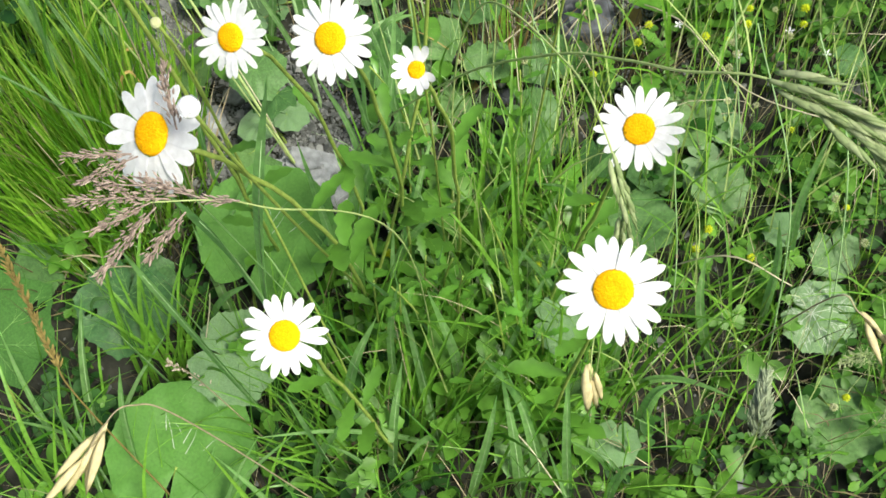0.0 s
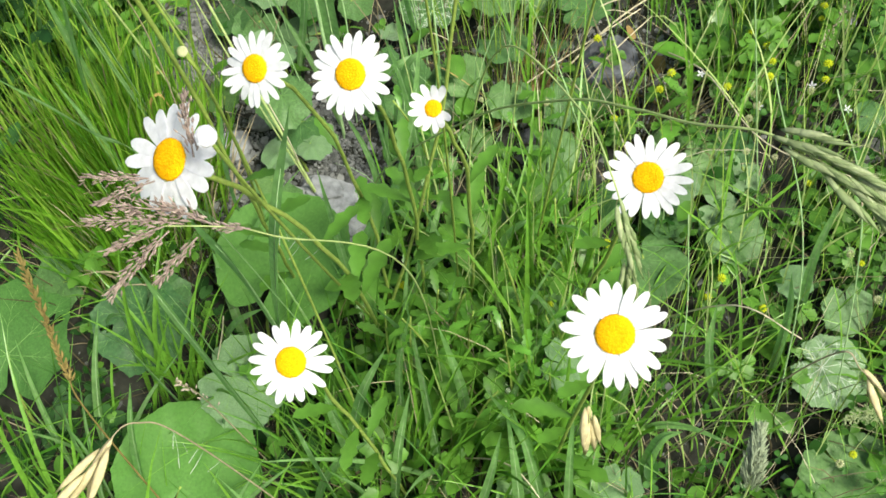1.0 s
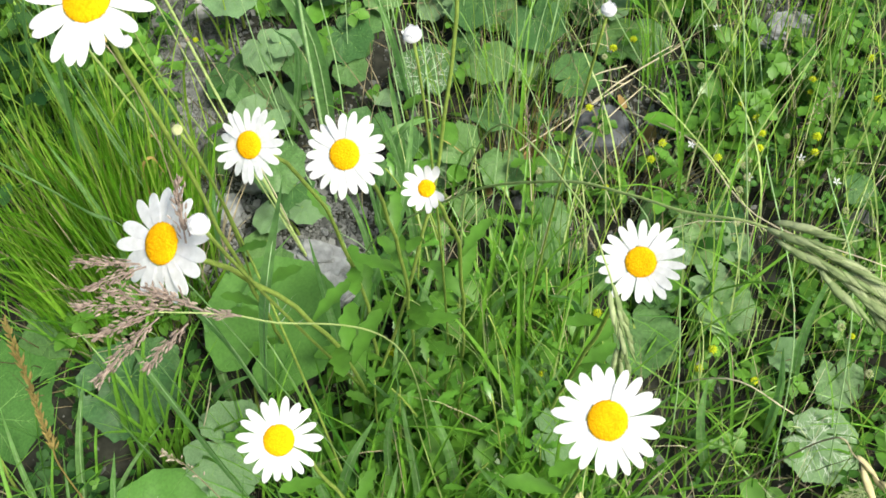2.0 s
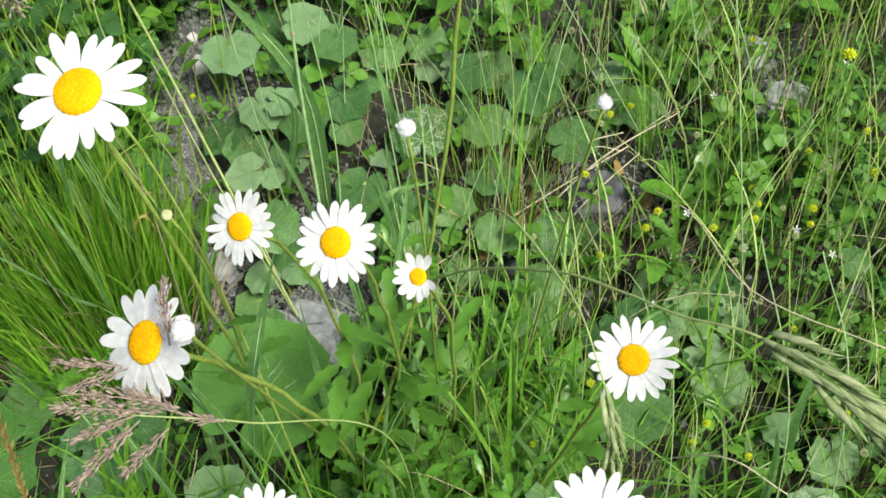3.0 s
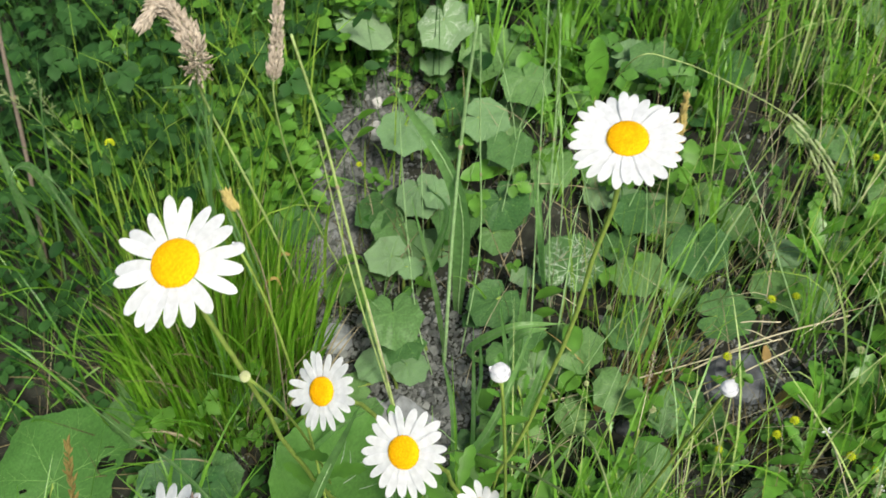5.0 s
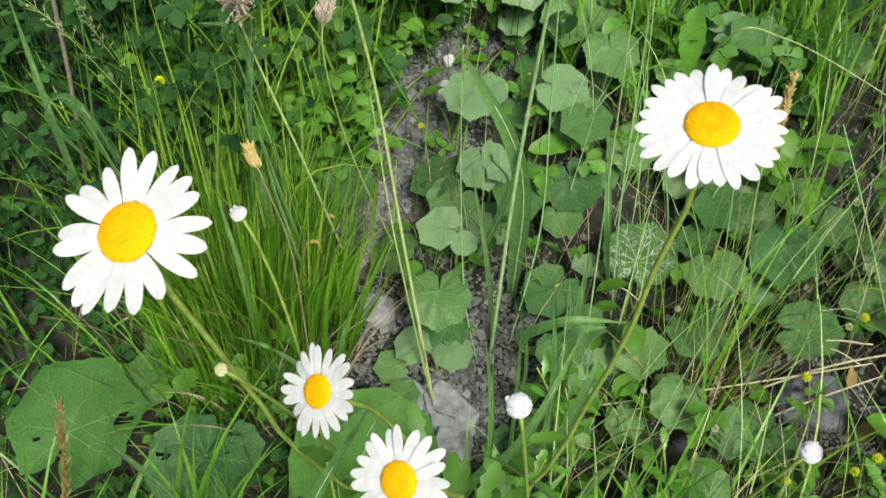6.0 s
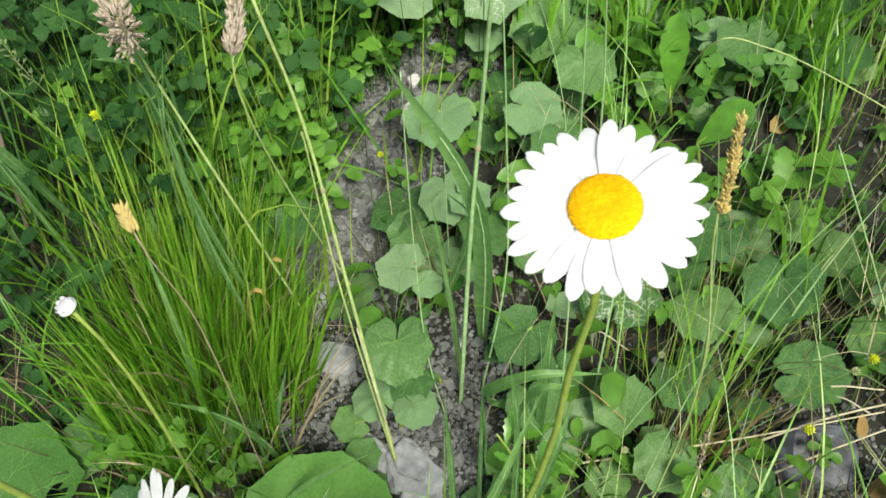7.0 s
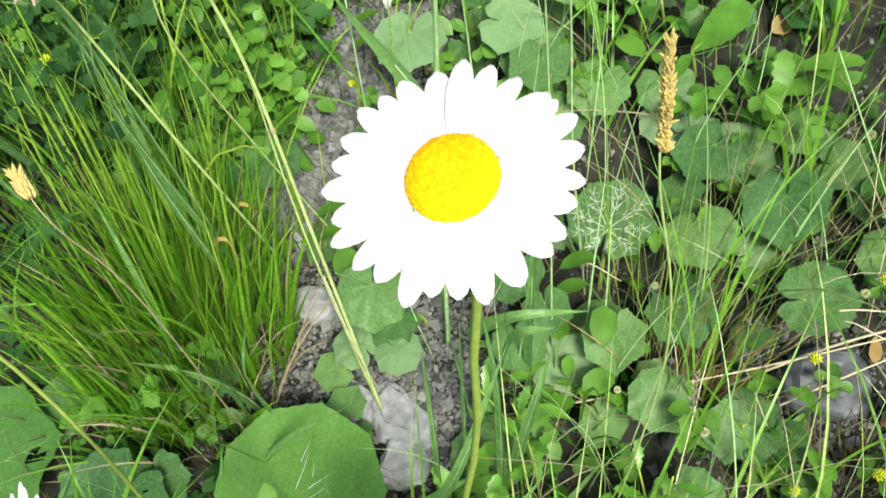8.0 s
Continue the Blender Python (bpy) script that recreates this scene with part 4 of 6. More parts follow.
daisy((0.056, 0.414, 0.386), (-0.1, -0.7, 0.7), 0.022, (0.03, 0.58), 13, "small half-open white daisy with bitten petals", seed_no=11, dropped=(0, 1), curl=0.5, slim=0.36)
bud((0.053, 0.425, 0.463), (0, -0.4, 1), 0.0080, (0.02, 0.585), "faded white daisy bud on thin stem", seed_no=2)
bud((0.131, 0.477, 0.445), (0.2, -0.4, 1), 0.0072, (0.08, 0.62), "pale daisy bud on thin stem", seed_no=3)
bud((-0.102, 0.463, 0.420), (-0.2, -0.4, 1), 0.0072, (-0.04, 0.46), "small white daisy bud on brown stem", seed_no=4)
bud((0.006, 0.303, 0.472), (0.2, -0.6, 0.8), 0.0076, (-0.04, 0.55), "shed daisy head, white and round", seed_no=5)
bud((-0.051, 0.400, 0.423), (0.1, -0.6, 0.8), 0.005, (-0.15, 0.59), "small unopened green daisy bud", ring=0, seed_no=6, skin=CREAM)

# ---- coltsfoot ----
coltsfoot(-0.366, 0.492, 0.012, 0.122, 103, (0.01, -0.36, 1), 0, holes=True, label="large dull coltsfoot leaf eaten full of holes")
coltsfoot(-0.124, 0.584, 0.050, 0.126, 72, (-0.02, -0.40, 1), 1, even=True)
coltsfoot(-0.173, 0.406, -0.014, 0.121, 82, (0.12, -0.37, 1), 2, even=True)
coltsfoot(-0.243, 0.497, 0.020, 0.088, -89, (0.20, -0.54, 1), 3, holes=True, label="green coltsfoot leaf with a bitten hole")
coltsfoot(-0.135, 0.467, 0.008, 0.083, -15, (0.01, -0.51, 1), 4, grey=True)
coltsfoot(-0.351, 0.544, 0.010, 0.063, -168, (-0.10, -0.44, 1), 5)
coltsfoot(-0.149, 0.695, 0.108, 0.056, -60, (0.10, -0.45, 1), 6)
coltsfoot(0.179, 0.590, 0.049, 0.073, -75, (0.07, -0.13, 1), 7)
coltsfoot(0.252, 0.623, 0.062, 0.049, -42, (0.11, -0.63, 1), 8)
coltsfoot(0.328, 0.524, 0.029, 0.061, -25, (0.03, -0.50, 1), 9, grey=True, silky=True, label="coltsfoot leaf covered with white cobweb along its veins")
coltsfoot(0.343, 0.455, -0.004, 0.072, -44, (-0.07, -0.25, 1), 10)
coltsfoot(-0.045, 0.753, 0.100, 0.037, -56, (-0.03, -0.67, 1), 11)
coltsfoot(0.170, 0.427, -0.018, 0.039, -98, (-0.15, -0.54, 1), 13, grey=True)
coltsfoot(0.089, 0.651, 0.078, 0.048, -86, (-0.08, -0.42, 1), 14)
coltsfoot(0.097, 0.553, 0.034, 0.049, -56, (-0.06, -0.41, 1), 15)
coltsfoot(0.127, 0.491, 0.053, 0.046, -7, (0.24, -0.52, 1), 16, grey=True)
coltsfoot(0.142, 0.470, -0.004, 0.040, -77, (-0.10, -0.45, 1), 17)
coltsfoot(0.098, 0.417, -0.024, 0.045, -65, (0.14, -0.51, 1), 18)
coltsfoot(0.339, 0.576, 0.038, 0.046, -72, (0.19, -0.59, 1), 19)
coltsfoot(0.299, 0.592, 0.052, 0.031, -19, (-0.13, -0.43, 1), 20, grey=True)
coltsfoot(-0.176, 0.580, 0.017, 0.056, -70, (-0.11, -0.50, 1), 21)
coltsfoot(-0.240, 0.876, 0.162, 0.060, -66, (0.06, -0.33, 1), 22, grey=True)
coltsfoot(-0.197, 0.831, 0.134, 0.050, -50, (0.01, -0.46, 1), 23, grey=True)
coltsfoot(-0.213, 0.803, 0.104, 0.047, -105, (0.17, -0.37, 1), 24)
coltsfoot(-0.174, 0.833, 0.145, 0.037, 3, (-0.03, -0.26, 1), 25, grey=True)
coltsfoot(-0.205, 0.770, 0.103, 0.046, -164, (-0.12, -0.40, 1), 26, grey=True)
coltsfoot(-0.172, 0.769, 0.103, 0.025, 4, (0.09, -0.42, 1), 27, grey=True)
coltsfoot(-0.001, 0.893, 0.150, 0.053, -99, (-0.07, -0.37, 1), 28)
coltsfoot(0.064, 0.875, 0.146, 0.061, -74, (-0.07, -0.50, 1), 29)
coltsfoot(0.024, 0.839, 0.132, 0.051, -55, (-0.13, -0.25, 1), 30)
coltsfoot(0.109, 0.833, 0.132, 0.054, 26, (-0.07, -0.27, 1), 31)
coltsfoot(0.049, 0.731, 0.095, 0.045, -82, (0.05, -0.45, 1), 32)
coltsfoot(-0.353, 0.575, 0.021, 0.057, -104, (0.09, -0.38, 1), 33)
coltsfoot(0.095, 0.683, 0.080, 0.050, -39, (0.02, -0.60, 1), 34)
coltsfoot(0.109, 0.567, 0.029, 0.047, -83, (0.01, -0.30, 1), 35)
coltsfoot(0.071, 0.541, 0.019, 0.047, -113, (0.06, -0.29, 1), 36)
coltsfoot(0.360, 0.744, 0.097, 0.033, 4, (0.19, -0.37, 1), 37)
coltsfoot(-0.329, 0.962, 0.210, 0.085, 23, (0.26, 0.25, 1), 38, even=True, grey=True, long=0.8)
coltsfoot(-0.257, 0.990, 0.218, 0.063, -60, (-0.03, -0.75, 1), 39, grey=True, silky=True, label="coltsfoot leaf covered with white cobweb along its veins")
coltsfoot(-0.211, 1.001, 0.193, 0.074, -78, (0.11, -0.41, 1), 40)
coltsfoot(-0.173, 0.923, 0.177, 0.051, 11, (0.22, -0.47, 1), 41, grey=True)
coltsfoot(-0.235, 0.817, 0.108, 0.060, -67, (-0.26, -0.25, 1), 42)
coltsfoot(-0.151, 0.830, 0.125, 0.059, -52, (-0.17, -0.58, 1), 43)
coltsfoot(-0.176, 0.664, 0.036, 0.034, -140, (0.1, -0.3, 1), 5)
coltsfoot(-0.126, 0.690, 0.066, 0.036, -14, (-0.02, -0.10, 1), 44, grey=True)
coltsfoot(-0.039, 0.833, 0.129, 0.064, 97, (-0.07, -0.40, 1), 45, silky=True, label="coltsfoot leaf covered with white cobweb along its veins")
coltsfoot(0.019, 1.064, 0.221, 0.056, -51, (-0.24, -0.20, 1), 46)
coltsfoot(-0.051, 1.040, 0.221, 0.052, -74, (-0.01, -0.40, 1), 47)
coltsfoot(-0.095, 0.909, 0.154, 0.050, -81, (0.08, -0.40, 1), 48)
coltsfoot(-0.119, 0.856, 0.135, 0.055, -44, (0.03, -0.54, 1), 49)
coltsfoot(-0.089, 0.768, 0.095, 0.053, -101, (-0.01, -0.36, 1), 50)
coltsfoot(0.204, 0.994, 0.191, 0.051, -40, (0.14, -0.44, 1), 51)
coltsfoot(0.277, 1.161, 0.251, 0.043, 10, (0.01, -0.38, 1), 52)
coltsfoot(-0.150, 0.918, 0.156, 0.053, 11, (0.07, -0.39, 1), 53)
coltsfoot(0.006, 0.752, 0.101, 0.046, -64, (-0.03, -0.49, 1), 54)
coltsfoot(-0.112, 0.888, 0.136, 0.045, -18, (0.15, -0.38, 1), 55)
coltsfoot(0.039, 0.786, 0.114, 0.052, -42, (0.00, 0.03, 1), 56)
coltsfoot(-0.136, 0.896, 0.168, 0.049, -66, (0.11, -0.31, 1), 57)
coltsfoot(-0.164, 0.687, 0.060, 0.044, 160, (-0.1, -0.2, 1), 58, grey=True)
coltsfoot(-0.230, 0.530, 0.018, 0.052, -47, (0.15, -0.43, 1), 59)
coltsfoot(-0.049, 0.724, 0.090, 0.040, -47, (0.01, -0.29, 1), 60)
coltsfoot(-0.150, 0.961, 0.201, 0.055, -50, (0.13, -0.39, 1), 61)
coltsfoot(-0.068, 1.054, 0.215, 0.051, 37, (0.00, -0.15, 1), 62, grey=True)
coltsfoot(-0.113, 0.833, 0.117, 0.038, -31, (0.07, -0.55, 1), 63)
coltsfoot(-0.301, 0.763, 0.098, 0.050, -80, (0.10, -0.40, 1), 64)
coltsfoot(-0.308, 0.731, 0.076, 0.045, -49, (0.00, -0.33, 1), 65)
coltsfoot(-0.339, 0.730, 0.085, 0.055, -72, (0.03, -0.39, 1), 67)

# ---- flowering grasses ----
panicle([(-0.06, 0.60, 0), (-0.037, 0.575, 0.147), (0.054, 0.493, 0.302), (0.115, 0.432, 0.380), (0.147, 0.399, 0.408), (0.168, 0.376, 0.424), (0.192, 0.359, 0.438), (0.213, 0.347, 0.436), (0.234, 0.335, 0.428), (0.254, 0.323, 0.418), (0.272, 0.312, 0.406)], 0.0016, 0.60, BROME, "arching brome grass with drooping pale green spikelets", (0.031, 0.0085, 17), 0.0016, curl=0.08, seed_no=3, rows=8, chain=True)
panicle([(0.03, 0.575, 0), (0.05, 0.530, 0.25), (0.079, 0.484, 0.366), (0.123, 0.407, 0.399), (0.140, 0.368, 0.398), (0.148, 0.360, 0.372), (0.152, 0.358, 0.345)], 0.0014, 0.70, BROME, "thin arched oat grass with hanging green spikelets", (0.027, 0.0070, 5), 0.001, curl=0.3, seed_no=4, rows=7, chain=True)
panicle([(0.15, 0.46, 0), (0.148, 0.37, 0.28), (0.143, 0.325, 0.338), (0.140, 0.312, 0.324), (0.140, 0.304, 0.308)], 0.0012, 0.80, OAT, "ripe tan oat husks hanging below a daisy", (0.026, 0.0056, 6), 0.003, curl=0.9, seed_no=5)
branched([(0.02, 0.50, 0), (0.045, 0.38, 0.30), (0.018, 0.304, 0.421), (0.008, 0.291, 0.440), (-0.015, 0.288, 0.441)], 0.0010, (((-0.019, 0.299, 0.453), (-0.041, 0.296, 0.454), 0.0025), ((-0.002, 0.293, 0.443), (-0.030, 0.290, 0.447), 0.0038), ((-0.007, 0.290, 0.441), (-0.040, 0.285, 0.444), 0.0038), ((-0.013, 0.288, 0.441), (-0.032, 0.278, 0.436), 0.0023), ((-0.011, 0.287, 0.440), (-0.031, 0.267, 0.425), 0.0030), ((-0.001, 0.287, 0.438), (-0.014, 0.274, 0.428), 0.0023), ((-0.004, 0.307, 0.457), (-0.009, 0.322, 0.472), 0.0026), ((0.017, 0.292, 0.439), (0.005, 0.291, 0.440), 0.0021), ((-0.017, 0.299, 0.452), (-0.036, 0.290, 0.448), 0.0030), ((0.004, 0.291, 0.441), (-0.015, 0.293, 0.446), 0.0030)), PURPLE, "soft purple-brown grass panicle drooping sideways", 6)
panicle([(-0.17, 0.36, 0), (-0.205, 0.375, 0.10), (-0.211, 0.385, 0.146), (-0.216, 0.400, 0.190), (-0.220, 0.413, 0.235)], 0.0016, 0.42, SPIKE, "thin dark olive-brown grass spike", (0.0075, 0.0019, 60), 0.0014, stalk=SPIKE, seed_no=7, rows=2)
panicle([(-0.06, 0.38, 0), (-0.070, 0.31, 0.22), (-0.078, 0.290, 0.280), (-0.088, 0.276, 0.281), (-0.099, 0.262, 0.268)], 0.0012, 0.66, OAT, "ripe straw-coloured oat spikelets nodding low", (0.030, 0.0052, 7), 0.003, stalk=STRAW, curl=0.12, seed_no=8)
panicle([(0.20, 0.47, 0), (0.23, 0.39, 0.20), (0.250, 0.360, 0.300), (0.262, 0.355, 0.296), (0.277, 0.348, 0.284)], 0.0012, 0.72, OAT, "ripe straw-coloured oat spikelets nodding sideways", (0.022, 0.0048, 4), 0.002, stalk=STRAW, curl=0.2, seed_no=9)
panicle([(0.196, 0.36, 0), (0.199, 0.29, 0.20), (0.199, 0.261, 0.340), (0.202, 0.279, 0.363)], 0.0014, 0.72, FOXTAIL, "soft grey-green foxtail grass spike", (0.0042, 0.00045, 420), 0.0042, seed_no=10, rows=3)
panicle([(0.05, 0.66, 0), (0.072, 0.63, 0.30), (0.066, 0.602, 0.435), (0.066, 0.600, 0.450), (0.067, 0.594, 0.472), (0.066, 0.592, 0.492)], 0.0012, 0.56, OCHRE, "yellow-brown grass spike on a thin stalk", (0.0040, 0.0013, 260), 0.0007, seed_no=11, rows=2)
panicle([(-0.20, 0.60, 0), (-0.165, 0.555, 0.26), (-0.157, 0.532, 0.350), (-0.168, 0.533, 0.372)], 0.0013, 0.80, OCHRE, "short orange-brown grass spike in the tuft", (0.0062, 0.0019, 46), 0.0026, stalk=STRAW, seed_no=12, rows=2)
panicle([(-0.25, 0.72, 0), (-0.262, 0.67, 0.22), (-0.279, 0.643, 0.338), (-0.251, 0.614, 0.391), (-0.260, 0.617, 0.412), (-0.279, 0.620, 0.423), (-0.286, 0.606, 0.413)], 0.0022, 0.42, TAN, "pinkish tan grass panicle drooping from a green stalk", (0.0060, 0.0020, 300), 0.0095, curl=0.3, seed_no=13, rows=3)
panicle([(-0.23, 0.76, 0), (-0.245, 0.71, 0.2), (-0.231, 0.665, 0.328), (-0.231, 0.673, 0.379), (-0.229, 0.684, 0.446)], 0.0018, 0.60, TAN, "narrow tan grass spike on a tall green stalk", (0.0055, 0.0015, 420), 0.0050, seed_no=14, rows=2)
panicle([(-0.10, 1.0, 0), (-0.037, 0.888, 0.309), (-0.002, 0.904, 0.315), (0.061, 0.910, 0.302), (0.103, 0.909, 0.289), (0.132, 0.900, 0.271), (0.151, 0.888, 0.253)], 0.0012, 0.60, BROME, "pale green brome panicle hanging over thin grass", (0.024, 0.0070, 11), 0.005, curl=0.4, seed_no=16, rows=6, chain=True)
panicle([(0.37, 0.50, 0), (0.33, 0.45, 0.10), (0.30, 0.42, 0.14)], 0.001, 0.35, BROME, "fine green meadow-grass panicle", (0.0034, 0.0013, 60), 0.009, seed_no=17, rows=3)
panicle([(0.30, 0.42, 0), (0.34, 0.40, 0.14), (0.37, 0.43, 0.20)], 0.001, 0.35, BROME, "fine green meadow-grass panicle", (0.0034, 0.0013, 60), 0.009, seed_no=18, rows=3)
panicle([(-0.55, 0.78, 0), (-0.54, 0.72, 0.16), (-0.53, 0.69, 0.24)], 0.001, 0.55, BROME, "fine pale grass panicle over dark leaves", (0.004, 0.0014, 22), 0.010, seed_no=19, rows=3)
panicle([(-0.47, 0.74, 0), (-0.49, 0.66, 0.22), (-0.51, 0.62, 0.30)], 0.001, 0.55, BROME, "fine pale grass panicle over dark leaves", (0.004, 0.0014, 22), 0.010, seed_no=20, rows=3)
panicle([(0.30, 0.86, 0), (0.31, 0.80, 0.12), (0.315, 0.77, 0.19)], 0.0012, 0.45, TAN, "dry tan grass spike among clover", (0.005, 0.0018, 26), 0.003, stalk=STRAW, seed_no=21)
panicle([(0.08, 0.76, 0), (0.075, 0.71, 0.14), (0.072, 0.70, 0.20)], 0.0012, 0.55, PURPLE, "thin purple-brown grass spike", (0.005, 0.0016, 26), 0.002, stalk=STRAW, seed_no=22)
panicle([(-0.12, 0.43, 0), (-0.128, 0.40, 0.10), (-0.131, 0.385, 0.15)], 0.0012, 0.40, TAN, "withered tan grass spike", (0.006, 0.002, 22), 0.003, stalk=STRAW, seed_no=23)

culm([(-0.554, 0.66, 0), (-0.528, 0.662, 0.167), (-0.504, 0.654, 0.275), (-0.49, 0.65, 0.33)], 0.0045, PURPLE, "reddish stout grass stalk over dark leaves")
medick(0.316, 0.811, 0.260, 0.012)
medick(-0.486, 0.725, 0.155, 0.011)
dead_leaf(0.064, 0.775, 0.018, 30)
dead_leaf(0.033, 0.740, 0.026, 80)
dead_leaf(0.170, 0.800, 0.022, 10)
dead_leaf(0.178, 0.770, 0.024, 120)
dead_leaf(0.150, 0.835, 0.018, 60)
dead_leaf(0.100, 0.452, 0.030, 200)
dead_leaf(-0.010, 1.030, 0.024, 20)
dead_leaf(0.015, 1.045, 0.020, 140)

wide_blade([(-0.093, 0.491, -0.032), (-0.073, 0.420, 0.217), (-0.091, 0.409, 0.302)], 0.0165)
wide_blade([(-0.111, 0.439, -0.041), (-0.119, 0.404, 0.175), (-0.138, 0.409, 0.247)], 0.0091)
wide_blade([(-0.062, 0.552, -0.000), (-0.067, 0.553, 0.100), (-0.072, 0.556, 0.181)], 0.0078)
wide_blade([(-0.106, 0.568, 0.004), (-0.048, 0.554, 0.101), (-0.020, 0.561, 0.164)], 0.0091)
wide_blade([(-0.188, 0.623, 0.022), (-0.167, 0.593, 0.132), (-0.158, 0.600, 0.194)], 0.0078)
wide_blade([(-0.001, 0.557, 0.003), (-0.001, 0.552, 0.081), (0.015, 0.542, 0.158)], 0.0078)
wide_blade([(-0.140, 0.539, 0.003), (-0.055, 0.435, 0.251), (-0.044, 0.478, 0.320)], 0.0135)
wide_blade([(-0.010, 0.460, -0.040), (-0.058, 0.378, 0.340), (-0.082, 0.357, 0.415), (-0.110, 0.349, 0.452)], 0.0036)
wide_blade([(-0.125, 0.778, 0.077), (-0.122, 0.756, 0.225), (-0.170, 0.726, 0.338)], 0.0185)
wide_blade([(-0.051, 0.818, 0.093), (-0.050, 0.763, 0.214), (-0.086, 0.821, 0.243)], 0.0078)
wide_blade([(-0.116, 0.737, 0.043), (-0.141, 0.756, 0.109), (-0.192, 0.800, 0.163)], 0.0065)
wide_blade([(-0.038, 0.639, 0.041), (-0.047, 0.652, 0.095), (-0.068, 0.683, 0.166)], 0.0091)
wide_blade([(-0.038, 0.718, 0.069), (-0.039, 0.719, 0.139), (-0.050, 0.740, 0.196)], 0.0104)
wide_blade([(-0.081, 0.712, 0.095), (-0.044, 0.707, 0.154), (-0.009, 0.739, 0.147)], 0.0104)
wide_blade([(-0.059, 0.444, -0.018), (-0.028, 0.440, 0.061), (-0.007, 0.456, 0.107)], 0.0091)
wide_blade([(0.046, 0.473, -0.015), (0.043, 0.465, 0.052), (0.028, 0.475, 0.115)], 0.0091)
wide_blade([(-0.010, 0.406, -0.040), (-0.000, 0.420, 0.015), (0.005, 0.457, 0.048)], 0.0091)
wide_blade([(-0.052, 0.402, -0.043), (-0.053, 0.389, 0.043), (-0.068, 0.401, 0.087)], 0.0091)
wide_blade([(-0.071, 0.619, 0.043), (-0.011, 0.588, 0.173), (0.001, 0.625, 0.267)], 0.0078)
wide_blade([(-0.173, 0.498, -0.012), (-0.172, 0.475, 0.090), (-0.177, 0.467, 0.147)], 0.0091)
wide_blade([(-0.195, 0.458, -0.026), (-0.200, 0.438, 0.077), (-0.196, 0.427, 0.133)], 0.0078)
wide_blade([(-0.222, 0.378, -0.045), (-0.200, 0.390, 0.040), (-0.195, 0.412, 0.088)], 0.0091)
wide_blade([(-0.312, 0.368, -0.051), (-0.302, 0.371, 0.011), (-0.312, 0.386, 0.036)], 0.0091)
wide_blade([(0.121, 0.417, -0.023), (0.097, 0.430, 0.041), (0.067, 0.443, 0.085)], 0.0091)
wide_blade([(0.137, 0.389, -0.033), (0.132, 0.405, 0.033), (0.131, 0.428, 0.101)], 0.0078)
wide_blade([(0.308, 0.584, 0.020), (0.299, 0.580, 0.098), (0.309, 0.597, 0.164)], 0.0078)
wide_blade([(-0.065, 0.721, 0.079), (-0.032, 0.685, 0.167), (-0.008, 0.691, 0.190)], 0.0091)
wide_blade([(-0.050, 0.670, 0.081), (-0.043, 0.649, 0.154), (-0.046, 0.644, 0.212)], 0.0078)
wide_blade([(-0.428, 0.760, 0.094), (-0.355, 0.712, 0.229), (-0.301, 0.668, 0.315)], 0.0091)
wide_blade([(-0.531, 0.648, 0.002), (-0.491, 0.616, 0.172), (-0.487, 0.608, 0.309)], 0.0117)
wide_blade([(-0.516, 0.649, 0.003), (-0.479, 0.650, 0.204), (-0.409, 0.619, 0.355)], 0.0104)
wide_blade([(-0.435, 0.610, 0.211), (-0.421, 0.614, 0.193), (-0.461, 0.645, 0.103)], 0.0091)
wide_blade([(-0.355, 0.693, 0.062), (-0.285, 0.644, 0.256), (-0.258, 0.634, 0.364)], 0.0078)
wide_blade([(-0.325, 0.697, 0.064), (-0.327, 0.685, 0.160), (-0.335, 0.687, 0.240)], 0.0078)
wide_blade([(-0.291, 0.653, 0.310), (-0.266, 0.622, 0.359), (-0.298, 0.622, 0.349)], 0.0065)
wide_blade([(-0.172, 0.779, 0.076), (-0.149, 0.792, 0.161), (-0.162, 0.775, 0.205)], 0.0091)
wide_blade([(-0.047, 0.620, 0.054), (-0.054, 0.630, 0.107), (-0.088, 0.668, 0.140)], 0.0078)
wide_blade([(-0.011, 0.639, 0.061), (-0.023, 0.654, 0.156), (-0.040, 0.665, 0.220)], 0.0078)
wide_blade([(-0.022, 0.656, 0.067), (0.000, 0.651, 0.156), (0.001, 0.670, 0.202)], 0.0078)
dock_leaf((-0.136, 0.982, 0.158), (-0.172, 0.998, 0.210), 0.028)
dock_leaf((-0.094, 1.012, 0.170), (-0.106, 1.030, 0.232), 0.024)
dock_leaf((-0.052, 0.980, 0.160), (-0.024, 0.998, 0.199), 0.026)
dock_leaf((0.003, 0.962, 0.155), (0.066, 0.982, 0.184), 0.014)
dock_leaf((-0.135, 0.928, 0.140), (-0.172, 0.872, 0.139), 0.020)
lance_plant(0.230, 0.808, 7, 0.066, 61)
lance_plant(0.126, 0.754, 5, 0.036, 62)
wide_blade([(-0.260, 0.669, 0.046), (-0.264, 0.665, 0.114), (-0.253, 0.670, 0.136), (-0.245, 0.671, 0.112)], 0.0040, DEAD, "dead orange-brown grass blade hooked over in the tuft")
wide_blade([(-0.274, 0.705, 0.058), (-0.275, 0.703, 0.117), (-0.264, 0.706, 0.129), (-0.264, 0.713, 0.111)], 0.0036, DEAD, "dead orange-brown grass blade hooked over in the tuft")
wide_blade([(-0.280, 0.700, -0.010), (-0.283, 0.660, 0.200), (-0.285, 0.648, 0.280), (-0.300, 0.672, 0.330)], 0.0078)
